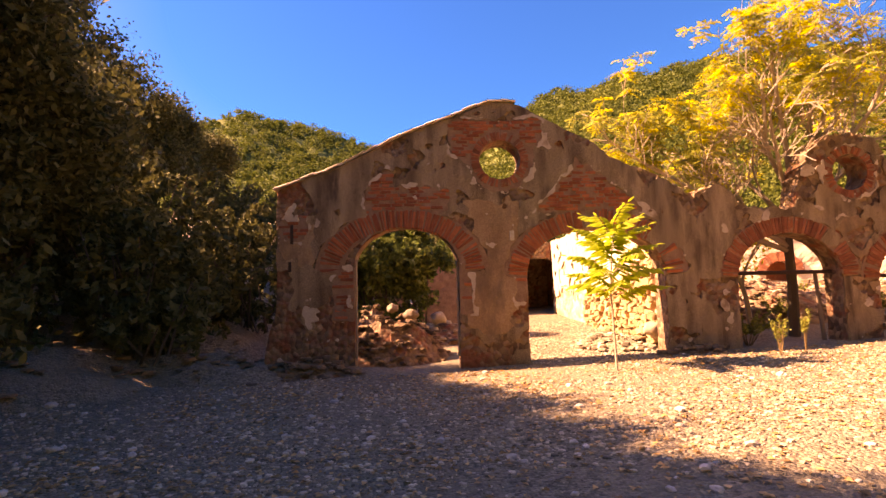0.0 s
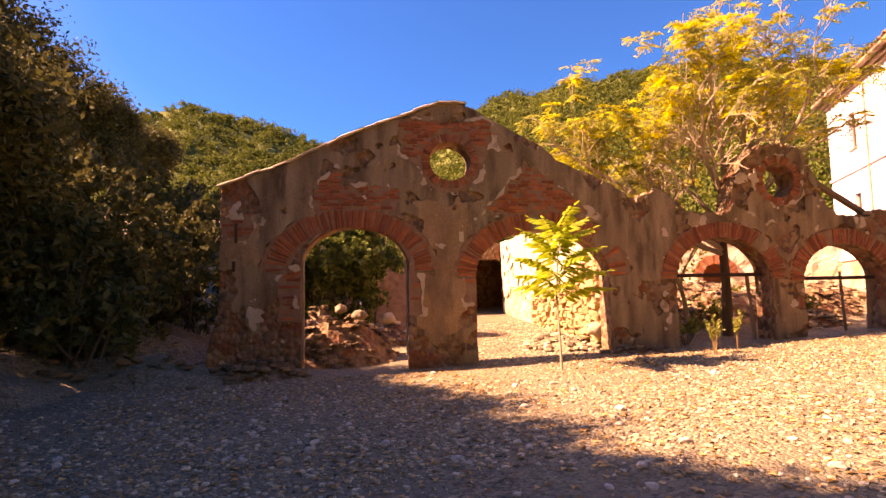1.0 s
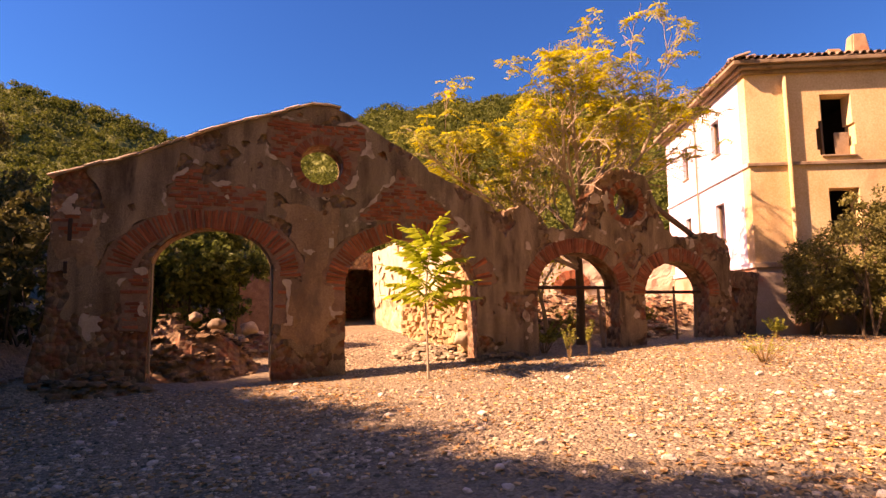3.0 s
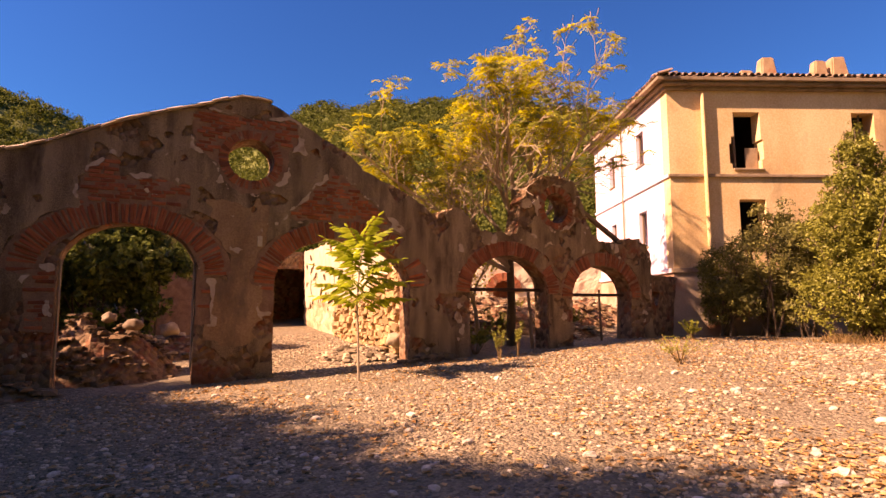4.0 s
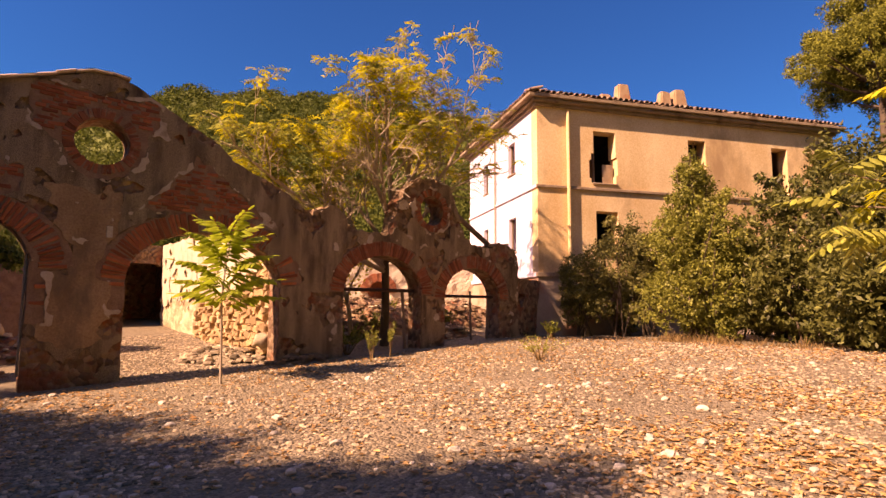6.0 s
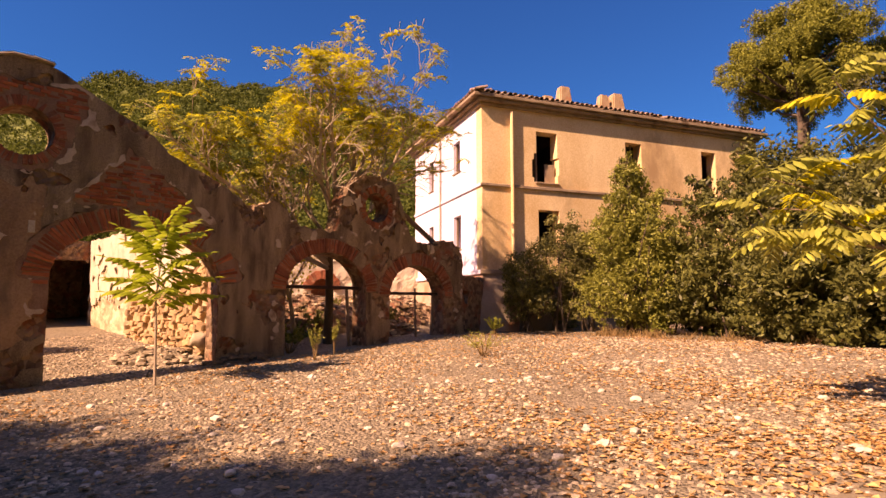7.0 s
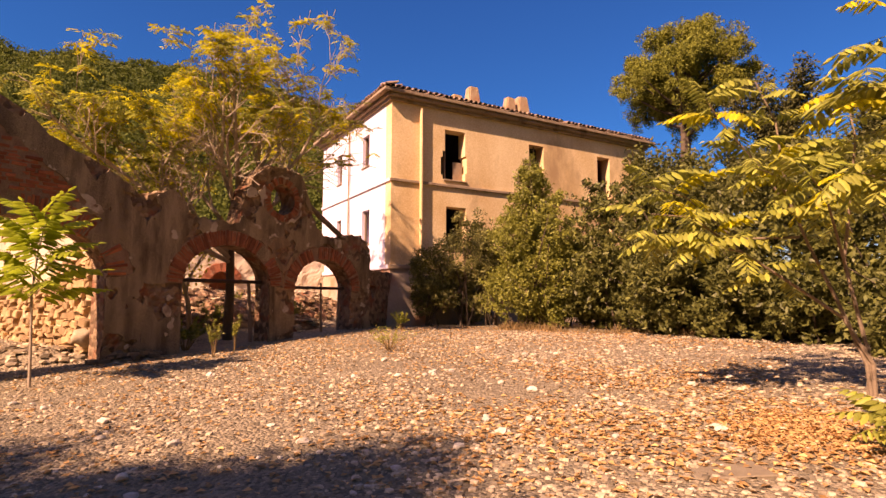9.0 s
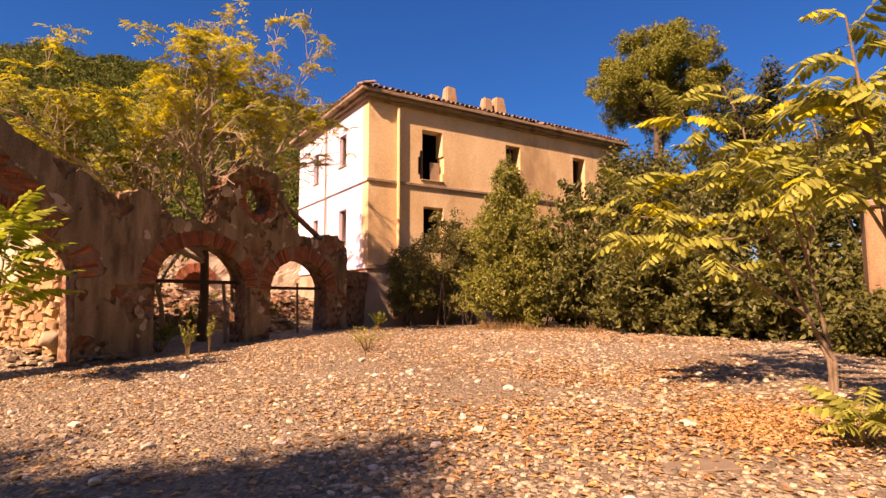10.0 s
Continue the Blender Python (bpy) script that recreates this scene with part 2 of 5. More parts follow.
def slab(field, x0, x1, z0, z1, step, thick, place, rough=0.0, seed=0.0):
    """A ragged slab: the part of a plane where field(x, z) > 0, with thickness; place(x, d, z) puts it in the world."""
    nx, nz = int(round((x1 - x0) / step)), int(round((z1 - z0) / step))
    F = [[field(x0 + i * step, z0 + j * step) for j in range(nz + 1)] for i in range(nx + 1)]
    ids, pts, faces = {}, [], []

    def vert(key, x, z):
        if key not in ids:
            ids[key] = len(pts)
            pts.append((x, z))
        return ids[key]

    for i in range(nx):
        for j in range(nz):
            cs = ((i, j), (i + 1, j), (i + 1, j + 1), (i, j + 1))
            fs = [F[a][b] for a, b in cs]
            if max(fs) <= 0:
                continue
            poly = []
            for k in range(4):
                (a, b), (c, d) = cs[k], cs[(k + 1) % 4]
                f, g = fs[k], fs[(k + 1) % 4]
                if f > 0:
                    poly.append(vert((a, b), x0 + a * step, z0 + b * step))
                if (f > 0) != (g > 0):
                    t = f / (f - g)
                    key = ((a, b), (c, d)) if (a, b) < (c, d) else ((c, d), (a, b))
                    poly.append(vert(key, x0 + (a + (c - a) * t) * step, z0 + (b + (d - b) * t) * step))
            if len(poly) > 2:
                faces.append(poly)
    n = len(pts)
    edges = {}
    for p in faces:
        for k in range(len(p)):
            e = (p[k], p[(k + 1) % len(p)])
            edges[e] = edges.get(e, 0) + 1
    verts = [place(x, rough * noise.noise((x * 3 + seed, z * 3, 0.5)) + rough * 0.5 * noise.noise((x * 11, z * 11, seed)), z) for x, z in pts]
    verts += [place(x, thick, z) for x, z in pts]
    out = [tuple(p) for p in faces] + [tuple(v + n for v in reversed(p)) for p in faces]
    out += [(b, a, a + n, b + n) for (a, b) in edges if (b, a) not in edges]
    return verts, out


def curve_at(pts, x):
    for (a, b), (c, d) in zip(pts, pts[1:]):
        if a <= x <= c:
            return b + (d - b) * (x - a) / (c - a)
    return pts[0][1] if x < pts[0][0] else pts[-1][1]


# ---- ground ----
def build_ground():
    xs = sorted({round(v, 2) for v in [-400, -200, -100, -60, -45] + [-36 + 2 * i for i in range(12)] + [-12 + 0.4 * i for i in range(96)]
                 + [27 + 2 * i for i in range(12)] + [55, 80, 120, 200, 400]})
    ys = sorted({round(v, 2) for v in [-400, -150, -60, -30, -20, -14, -10, -7, -5] + [-4 + 0.4 * i for i in range(80)]
                 + [29 + 3 * i for i in range(12)] + [75, 120, 200, 400]})
    verts = [(x, y, gz(x, y) if abs(x) < 60 and -30 < y < 75 else gz(max(-60, min(60, x)), max(-30, min(75, y)))) for x in xs for y in ys]
    k = len(ys)
    faces = [(i * k + j, (i + 1) * k + j, (i + 1) * k + j + 1, i * k + j + 1) for i in range(len(xs) - 1) for j in range(k - 1)]
    g = new("ground", mesh_of("ground", verts, faces, M_GROUND))
    for p in g.data.polygons:
        p.use_smooth = True
    tagged(g, "dusty gravel yard strewn with pale pebbles and dry leaves", "ground", kind="structure")


build_ground()

# ---- ruined front wall ----
WY = 12.0          # its front plane
ARCHES = [(-0.30, 1.13, 2.25, 0.88), (3.86, 1.53, 2.05, 0.98), (8.22, 1.19, 1.9, 0.93), (11.36, 1.09, 1.8, 0.86)]   # centre, half width, springing, rise
OCULI = [(1.80, 4.59, 0.45, 0.43), (9.77, 4.2, 0.40, 0.41)]
TOP = [(-3.2, 3.95), (-1.75, 4.47), (-0.5, 5.1), (0.77, 5.58), (1.56, 5.89), (1.98, 5.91), (2.3, 5.82), (2.8, 5.52), (3.93, 4.97),
       (4.29, 4.6), (4.92, 4.36), (5.3, 4.23), (5.8, 3.91), (6.11, 3.67), (6.2, 3.8), (6.37, 3.87), (6.68, 3.92), (6.99, 3.82),
       (7.08, 3.52), (7.68, 3.4), (8.41, 3.37), (8.51, 3.67), (8.62, 4.25), (8.9, 4.78), (9.34, 5.03), (9.87, 5.11), (10.31, 5.02),
       (10.65, 4.65), (10.76, 4.13), (10.95, 3.68), (11.3, 3.35), (12.05, 3.33), (12.45, 3.49), (12.93, 3.43), (13.25, 3.2), (13.4, 3.0)]
SPLIT = 6.15


def ragged(x, z, size, amp, seed=0.0):
    return amp * noise.noise((x * size + seed, z * size, seed)) + amp * 0.5 * noise.noise((x * size * 2.7, z * size * 2.7, seed + 3))


def arch_field(a, x, z, grow=0.0):
    """Positive inside the opening."""
    c, h, s, r = a
    if z < s:
        return h + grow - abs(x - c)
    q = math.hypot((x - c) / (h + grow), (z - s) / (r + grow))
    return (1 - q) * (r + grow)


def wall_field(x, z):
    rag = ragged(x, z, 2.2, 0.03)
    f = curve_at(TOP, x) - z + rag * (1.0 if x < 4 else 2.2) + (ragged(x, z, 5.5, 0.1, 4.0) if x > 5.6 else 0)
    f = min(f, x + 3.09 + rag + (0.25 * smooth(1.6, 0.4, z)), 13.3 - x + rag * 2)
    for k, a in enumerate(ARCHES):
        f = min(f, -arch_field(a, x, z) + rag * 0.5)
    for c, z0, a, b in OCULI:
        f = min(f, (math.hypot((x - c) / a, (z - z0) / b) - 1) * 0.43 + rag * 0.4)
    return f


RINGS = [(-0.39, 1.57, 2.2, 1.10), (3.86, 1.74, 2.05, 1.19), (8.22, 1.38, 1.9, 1.12), (11.36, 1.28, 1.8, 1.05)]   # middle line of each brick ring
RING_HALF = (0.215, 0.215, 0.19, 0.19)


def in_patch(x, z, ragamp=0.1):
    """Where the plaster has fallen off and brick shows (positive inside)."""
    r = ragged(x, z, 3.0, ragamp, 5.0) + ragged(x, z, 9.0, ragamp * 0.3, 1.0)
    f = -1.0
    # stepped patches over the two large arches
    f = max(f, min(x + 1.15, 0.66 - x, z - 3.42, (4.0 - 0.06 * x if x > -0.55 else 4.45 - 1.15 * abs(x + 0.7)) - z) + r)
    f = max(f, min(z - 3.4, 3.55 + 1.05 * (x - 2.66) - z if x < 3.42 else 4.66 - 0.8 * (x - 3.48) - z, 5.1 - x) * 0.8 + r)
    # brick jambs beside the large openings
    f = max(f, min(x + 1.86, -1.4 - x, z - 1.15, 2.25 - z) + r, min(x - 0.8, 1.1 - x, z - 1.25, 2.25 - z) + r * 0.9, min(x - 2.08, 2.4 - x, z - 1.45, 2.0 - z) + r * 0.8)
    # round the oculus
    f = max(f, min(x - 0.68, 2.78 - x, 5.5 - z, z - 4.95) + r, 0.72 - math.hypot(x - 1.8, z - 4.57) + r, min(x - 0.72, 1.7 - x, z - 4.75 + 0.75 * (x - 0.7), 5.1 - z) + r)
    # thin worn strip beside the left end, and round the small oculus
    f = max(f, min(x + 3.05, -2.5 - x, 3.3 - z, z - 2.85) + r * 1.4)
    f = max(f, 0.60 - math.hypot(x - 9.77, z - 4.2) + r)
    return f


def ring_field(k, x, z):
    """Positive on the brick ring of an arch."""
    c, h, s0, r0 = RINGS[k]
    if z < s0 - 0.06:
        return -1.0
    return RING_HALF[k] - abs(arch_field(RINGS[k], x, z))


def pink_field(x, z):
    """The strips of pinkish plaster between the arches."""
    r = ragged(x, z, 1.6, 0.25, 9.0)
    f = min(x - 0.95, 2.2 - x, z - 0.9, 3.7 - z) + r
    return max(f, min(x - 9.5, 10.2 - x, z - 1.6, 3.1 - z) + r, min(x + 3.0, -2.3 - x, z - 2.4, 3.2 - z) + r)


def ring_open(k, x, z):
    """Whether the brick ring of an arch is bare of plaster there."""
    n = noise.noise((x * 1.3, z * 1.3, 6.0))
    if k == 1:
        return x < 3.6 or n > -0.05
    return True if k == 0 else n > -0.55


def plaster_field(x, z):
    f = wall_field(x, z) - 0.012
    f = min(f, -in_patch(x, z))
    for k in range(4):
        if ring_open(k, x, z):
            f = min(f, -ring_field(k, x, z) + ragged(x, z, 4, 0.07, 2.0))
    hole = noise.noise((x * 0.9 + 11, z * 1.1, 3.3)) + 0.5 * noise.noise((x * 2.7, z * 2.7, 8.1)) + 0.25 * noise.noise((x * 7, z * 7, 2.0))
    bias = 0.24 - 0.13 * smooth(5.6, 7.2, x) - 0.25 * smooth(-1.2, -2.6, x) - 0.75 * smooth(1.9, 0.7, z) * smooth(1.2, -1.4, x)
    return min(f, (bias - hole) * 0.4)


def wall_place(x, d, z):
    return (x, WY + d, z)


def build_wall(name, label, x0, x1):
    top = holder(name, label, "wall", (0, 0, 0), kind="structure")
    side = (lambda x: SPLIT - 0.0004 - x) if x1 <= SPLIT + 0.5 else (lambda x: x - SPLIT - 0.0004)
    v, f = slab(lambda x, z: min(wall_field(x, z), side(x)), x0, x1, -0.4, 6.1, 0.08, 0.55, wall_place, 0.035)
    child("masonry", mesh_of("masonry", v, f, M_RUBBLE), top, label="rough rubble masonry with crumbling mortar")
    v, f = slab(lambda x, z: min(plaster_field(x, z), side(x), -pink_field(x, z)), x0, x1, -0.4, 6.1, 0.06, 0.03,
                lambda x, d, z: (x, WY - 0.045 + d, z), 0.012, 4.0)
    v2, f2 = slab(lambda x, z: min(plaster_field(x, z), side(x), pink_field(x, z)), x0, x1, -0.4, 6.1, 0.06, 0.03,
                  lambda x, d, z: (x, WY - 0.045 + d, z), 0.012, 4.0)
    child("pink_plaster", mesh_of("pink_plaster", v2, f2, M_PLASTER_PINK), top, label="remains of pinkish plaster")
    child("plaster", mesh_of("plaster", v, f, M_PLASTER), top, label="stained grey-brown plaster flaking off in patches")
    # mortar bed behind the bare bricks
    v, f = slab(lambda x, z: min(max(in_patch(x, z), max(ring_field(k, x, z) for k in range(4))), wall_field(x, z) - 0.01, side(x)), x0, x1, 0.86, 5.78, 0.06, 0.03,
                lambda x, d, z: (x, WY - 0.030 + d, z), 0.010, 7.0)
    child("mortar_bed", mesh_of("mortar_bed", v, f, M_MORTAR), top, label="reddish crumbling mortar between bricks")
    # pale remnants: along the broken edges, and patches of an older coat
    def pale(x, z):
        n = noise.noise((x * 2.3 + 4, z * 2.0, 9.0)) + 0.5 * noise.noise((x * 6.1, z * 6.1, 4.0)) + 0.25 * noise.noise((x * 15, z * 15, 2.0))
        edge = 0.10 * (n + 0.15) - abs(in_patch(x, z) + 0.04)
        coat = 0.12 * (n - 0.74 + 0.24 * smooth(5.4, 7.4, x) + 0.2 * smooth(-1.4, -2.4, x))
        return min(max(edge, coat), wall_field(x, z) - 0.03, side(x), -max(ring_field(k, x, z) for k in range(4)) + 0.03)
    v, f = slab(pale, x0, x1, 0.3, 5.8, 0.04, 0.03, lambda x, d, z: (x, WY - 0.055 + d, z), 0.010, 2.0)
    child("plaster_remnant", mesh_of("plaster_remnant", v, f, M_PLASTER_PALE), top, label="pale remnants of an older plaster coat")
    return top


gable_wall = build_wall("wall_gable", "ruined gable wall with flaking plaster, brick arches and a round opening", -3.6, 6.24)
arcade_wall = build_wall("wall_arcade", "broken lower wall with two brick arches and a round-holed turret", 6.08, 13.6)


def brick_mesh(sx, sy, sz, seed, material=None):
    bm = bmesh.new()
    bmesh.ops.create_cube(bm, size=1, matrix=Matrix.Diagonal((sx, sy, sz, 1)))
    rnd = random.Random(seed)
    for v in bm.verts:
        v.co += Vector((rnd.uniform(-1, 1) * 0.016, rnd.uniform(-1, 1) * 0.007, rnd.uniform(-1, 1) * 0.009))
    bmesh.ops.bevel(bm, geom=bm.edges[:], offset=0.006, segments=1, affect="EDGES")
    me = bpy.data.meshes.new("brick")
    bm.to_mesh(me)
    bm.free()
    me.materials.append(material or M_BRICK)
    return me


BRICKS = [brick_mesh((0.25, 0.255, 0.2, 0.25, 0.14, 0.24, 0.225, 0.25)[i], 0.12, 0.06, i) for i in range(8)]
VOUSSOIRS = [brick_mesh(0.06, 0.14, (0.43, 0.40, 0.36, 0.42)[i], 20 + i) for i in range(4)]
VOUSSOIRS_DARK = [brick_mesh(0.06, 0.14, (0.38, 0.36, 0.33, 0.37)[i], 30 + i, M_BRICK_DARK) for i in range(4)]


def lay_bricks(parent, wall_x, rnd):
    """Courses of single bricks in the bare patches."""
    z, row = 1.05, 0
    while z < 5.7:
        x = wall_x[0] + (row % 2) * 0.13 + rnd.uniform(-0.05, 0.05)
        while x < wall_x[1]:
            zz = z + 0.018 * noise.noise((x * 0.9, z * 2.0, 3.0))
            clear = min(wall_field(x - 0.1, zz), wall_field(x + 0.1, zz))
            free = min(min(-ring_field(k, x, zz) for k in range(4)) - 0.03, *[math.hypot(x - o[0], zz - o[1]) - o[2] - 0.26 for o in OCULI])
            if min(in_patch(x - 0.06, zz, 0.1), in_patch(x + 0.06, zz, 0.1)) > 0.0 and clear > 0.03 and free > 0 and rnd.random() > 0.07:
                child("brick", rnd.choice(BRICKS), parent,
                      pose(x + rnd.uniform(-0.012, 0.012), WY + 0.020 + rnd.uniform(-0.014, 0.012), zz, rnd.uniform(-3, 3), rnd.uniform(-2.5, 2.5), rnd.uniform(-3, 3)))
            x += 0.262
        z += 0.073
        row += 1


def lay_arch(parent, k0, rnd):
    """A ring of bricks on edge round an arch."""
    c, h, s, r = RINGS[k0]
    run, last, due = 0.0, None, 0.0
    for i in range(601):
        t = math.pi * i / 600
        p = Vector((c + h * math.cos(t), 0, s + r * math.sin(t)))
        if last is not None:
            run += (p - last).length
        last = p
        if run >= due:
            due += 0.071 + rnd.uniform(-0.004, 0.004)
            ang = math.degrees(math.atan2(math.sin(t) * h, math.cos(t) * r))
            if not ring_open(k0, p.x, p.z) or rnd.random() < 0.03 or wall_field(p.x, p.z) < 0.02:
                continue
            child("arch_brick", rnd.choice(VOUSSOIRS_DARK if c > 6 else VOUSSOIRS), parent,
                  pose(p.x + rnd.uniform(-0.01, 0.01), WY + 0.026 + rnd.uniform(-0.014, 0.012), p.z, 0, 90 - ang + rnd.uniform(-3.5, 3.5), rnd.uniform(-3, 3)))


def lay_oculus(parent, o, rnd, scale):
    """Short bricks on edge round a round opening."""
    c, z0, a, b = o
    n = int(2 * math.pi * (a + 0.09) / 0.072)
    for i in range(n):
        t = 2 * math.pi * (i + rnd.uniform(-0.15, 0.15)) / n
        if rnd.random() < 0.05:
            continue
        child("oculus_brick", rnd.choice(VOUSSOIRS_DARK), parent,
              pose(c + (a + 0.10) * math.cos(t), WY + 0.026 + rnd.uniform(-0.012, 0.014), z0 + (b + 0.10) * math.sin(t), 0, 90 - math.degrees(t), 0) @ Matrix.Diagonal((1, 1, scale, 1)))


# ---- house ----
HC, HTH = Vector((15.32, 12.83, 0)), -25.34      # corner and the turn of the long side
HL, HD, HTOP = 13.7, 8.0, 9.0
HM = pose(HC.x, HC.y, 0, 0, 0, HTH)              # x along the long side, y into the house


def hbox(name, lo, hi, material, parent, label="", bevel=0.0):
    ob = part(name, box_bm(lo, hi, None, bevel), material, parent, label)
    return ob


def wall_with_holes(length, z0, z1, holes):
    """Pieces (x0, x1, z0, z1) that fill a wall round its openings."""
    xs = sorted({0.0, length, *[h[0] for h in holes], *[h[1] for h in holes]})
    out = []
    for a, b in zip(xs, xs[1:]):
        z = z0
        for h in sorted([h for h in holes if h[0] <= a and b <= h[1]], key=lambda h: h[2]):
            out.append((a, b, z, h[2]))
            z = h[3]
        out.append((a, b, z, z1))
    return out


FRONT_HOLES = [(2.27, 3.2, 6.13, 8.1), (2.17, 2.27, 6.13, 7.25), (2.09, 2.17, 6.3, 7.0), (3.2, 3.27, 6.45, 7.15), (6.3, 6.42, 6.15, 6.9), (2.33, 3.24, 3.5, 5.07), (6.42, 7.22, 6.15, 8.1), (6.42, 7.22, 3.5, 5.07), (10.42, 11.22, 6.15, 8.1), (10.42, 11.22, 3.5, 5.07)]
SIDE_HOLES = [(2.1, 2.82, 6.85, 8.12), (5.28, 5.9, 6.68, 8.03), (2.02, 2.8, 3.7, 5.05), (5.28, 5.87, 3.7, 5.02)]


def build_house():
    h = holder("house", "abandoned two-storey house with ochre render, tiled hip roof and empty windows", "house")
    h.matrix_basis = HM
    t = 0.5
    bm = bmesh.new()
    for a, b, z0, z1 in wall_with_holes(HL, 2.76, HTOP, FRONT_HOLES):
        add_box(bm, (a, 0, z0), (b, t, z1))
    bmesh.ops.remove_doubles(bm, verts=bm.verts[:], dist=0.001)
    part("front_wall", bm, M_HOUSE, h, "sun-bleached ochre render")
    # side wall takes the whitened colour in place of stronger sunlight
    bm = bmesh.new()
    for a, b, z0, z1 in wall_with_holes(HD, 2.76, HTOP, SIDE_HOLES):
        add_box(bm, (0, max(a, t), z0), (t, b, z1))
    bmesh.ops.remove_doubles(bm, verts=bm.verts[:], dist=0.001)
    part("side_wall", bm, M_HOUSE_SUNLIT, h, "render whitened to carry the full sun on this side")
    hbox("back_wall", (t, HD - t, 2.76), (HL, HD, HTOP), M_HOUSE, h)
    hbox("end_wall", (HL - t, t, 2.76), (HL, HD - t, HTOP), M_HOUSE, h)
    # floors and partitions are near black to stand in for indoor shade
    hbox("upper_floor", (t, t, 5.75), (HL - t, HD - t, 5.95), M_ROOM_SHADE, h)
    hbox("attic_floor", (t, t, 8.75), (HL - t, HD - t, 8.9), M_ROOM_SHADE, h)
    hbox("partition", (4.9, t, 2.76), (5.1, HD - t, 8.7), M_ROOM_SHADE, h)
    hbox("partition", (8.9, t, 2.76), (9.1, HD - t, 8.7), M_ROOM_SHADE, h)
    hbox("ground_floor", (t, t, 2.6), (HL - t, HD - t, 2.758), M_ROOM_SHADE, h)
    # battered plinth
    bm = bmesh.new()
    lo = [(-0.35, -0.45), (HL + 0.2, -0.45), (HL + 0.2, HD), (-0.35, HD)]
    hi = [(-0.02, -0.02), (HL, -0.02), (HL, HD), (-0.02, HD)]
    vs = [bm.verts.new((x, y, 0.0)) for x, y in lo] + [bm.verts.new((x, y, 2.598)) for x, y in hi]
    for k in range(4):
        bm.faces.new((vs[k], vs[(k + 1) % 4], vs[4 + (k + 1) % 4], vs[4 + k]))
    bm.faces.new(vs[4:])
    bm.faces.new(vs[3::-1])
    bmesh.ops.recalc_face_normals(bm, faces=bm.faces[:])
    part("plinth", bm, M_PLINTH, h, "battered plinth with patches of fallen render")
    # string courses: front in the darker trim, side in the sun-whitened colour
    for z, o, d in ((5.93, 0.07, 0.11), (2.76, 0.10, 0.16)):
        hbox("string_course", (-o, -o, z - d), (HL + o, 0.02 - 0.024, z), M_HOUSE_TRIM, h, bevel=0.015)
        hbox("string_course", (-o, 0.0, z - d), (-0.004, HD, z), M_HOUSE_SUNLIT, h, bevel=0.015)
    # eaves: moulded soffit in two steps, part of its shade in the colour
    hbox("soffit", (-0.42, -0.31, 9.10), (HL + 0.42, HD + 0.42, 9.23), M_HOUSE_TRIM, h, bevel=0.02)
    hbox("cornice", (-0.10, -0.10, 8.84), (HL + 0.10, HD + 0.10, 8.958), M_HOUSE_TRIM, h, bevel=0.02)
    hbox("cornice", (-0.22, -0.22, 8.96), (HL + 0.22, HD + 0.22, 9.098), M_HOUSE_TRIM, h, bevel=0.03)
    # hip roof deck
    pitch, o = 0.30, 0.42
    rh = (HD / 2 + o) * pitch
    bm = bmesh.new()
    b = [bm.verts.new(p) for p in ((-o, -0.30, 9.24), (HL + o, -0.30, 9.24), (HL + o, HD + o, 9.24), (-o, HD + o, 9.24))]
    r0, r1 = bm.verts.new((HD / 2, HD / 2, 9.24 + rh)), bm.verts.new((HL - HD / 2, HD / 2, 9.24 + rh))
    for f in ((b[0], b[1], r1, r0), (b[1], b[2], r1), (b[2], b[3], r0, r1), (b[3], b[0], r0), (b[3], b[2], b[1], b[0])):
        bm.faces.new(f)
    roof = part("roof", bm, M_TILE_STUFF, h, "low hipped roof of weathered clay tiles")
    # downpipes
    for m, n in ((pose(1.2, -0.1, 0), 1), (pose(-0.08, 4.2, 0), 0)):
        bm = bmesh.new()
        bmesh.ops.create_cone(bm, segments=10, radius1=0.07 if n else 0.035, radius2=0.07 if n else 0.035, depth=5.8, cap_ends=True, matrix=m @ pose(0, 0, 5.8))
        part("downpipe", bm, M_HOUSE if n else M_HOUSE_TRIM, h, "painted downpipe")
    # frames and shutters in the openings
    for a, b2, z0, z1 in [q for q in FRONT_HOLES if q[1] - q[0] > 0.3]:
        part("window_sill", box_bm((a - 0.06, -0.06, z0 - 0.06), (b2 + 0.06, 0.25, z0 - 0.002), None, 0.01), M_HOUSE_TRIM, h)
    for a, b2, z0, z1 in SIDE_HOLES:
        part("window_sill", box_bm((-0.05, a - 0.05, z0 - 0.06), (0.25, b2 + 0.05, z0 - 0.002), None, 0.01), M_HOUSE_TRIM, h)
        part("shutter", box_bm((0.12, b2 - 0.06, z0), (0.2, b2 - 0.002, z1), None, 0.01), M_WOOD, h, "grey wooden frame")
    return h, roof


house, house_roof = build_house()


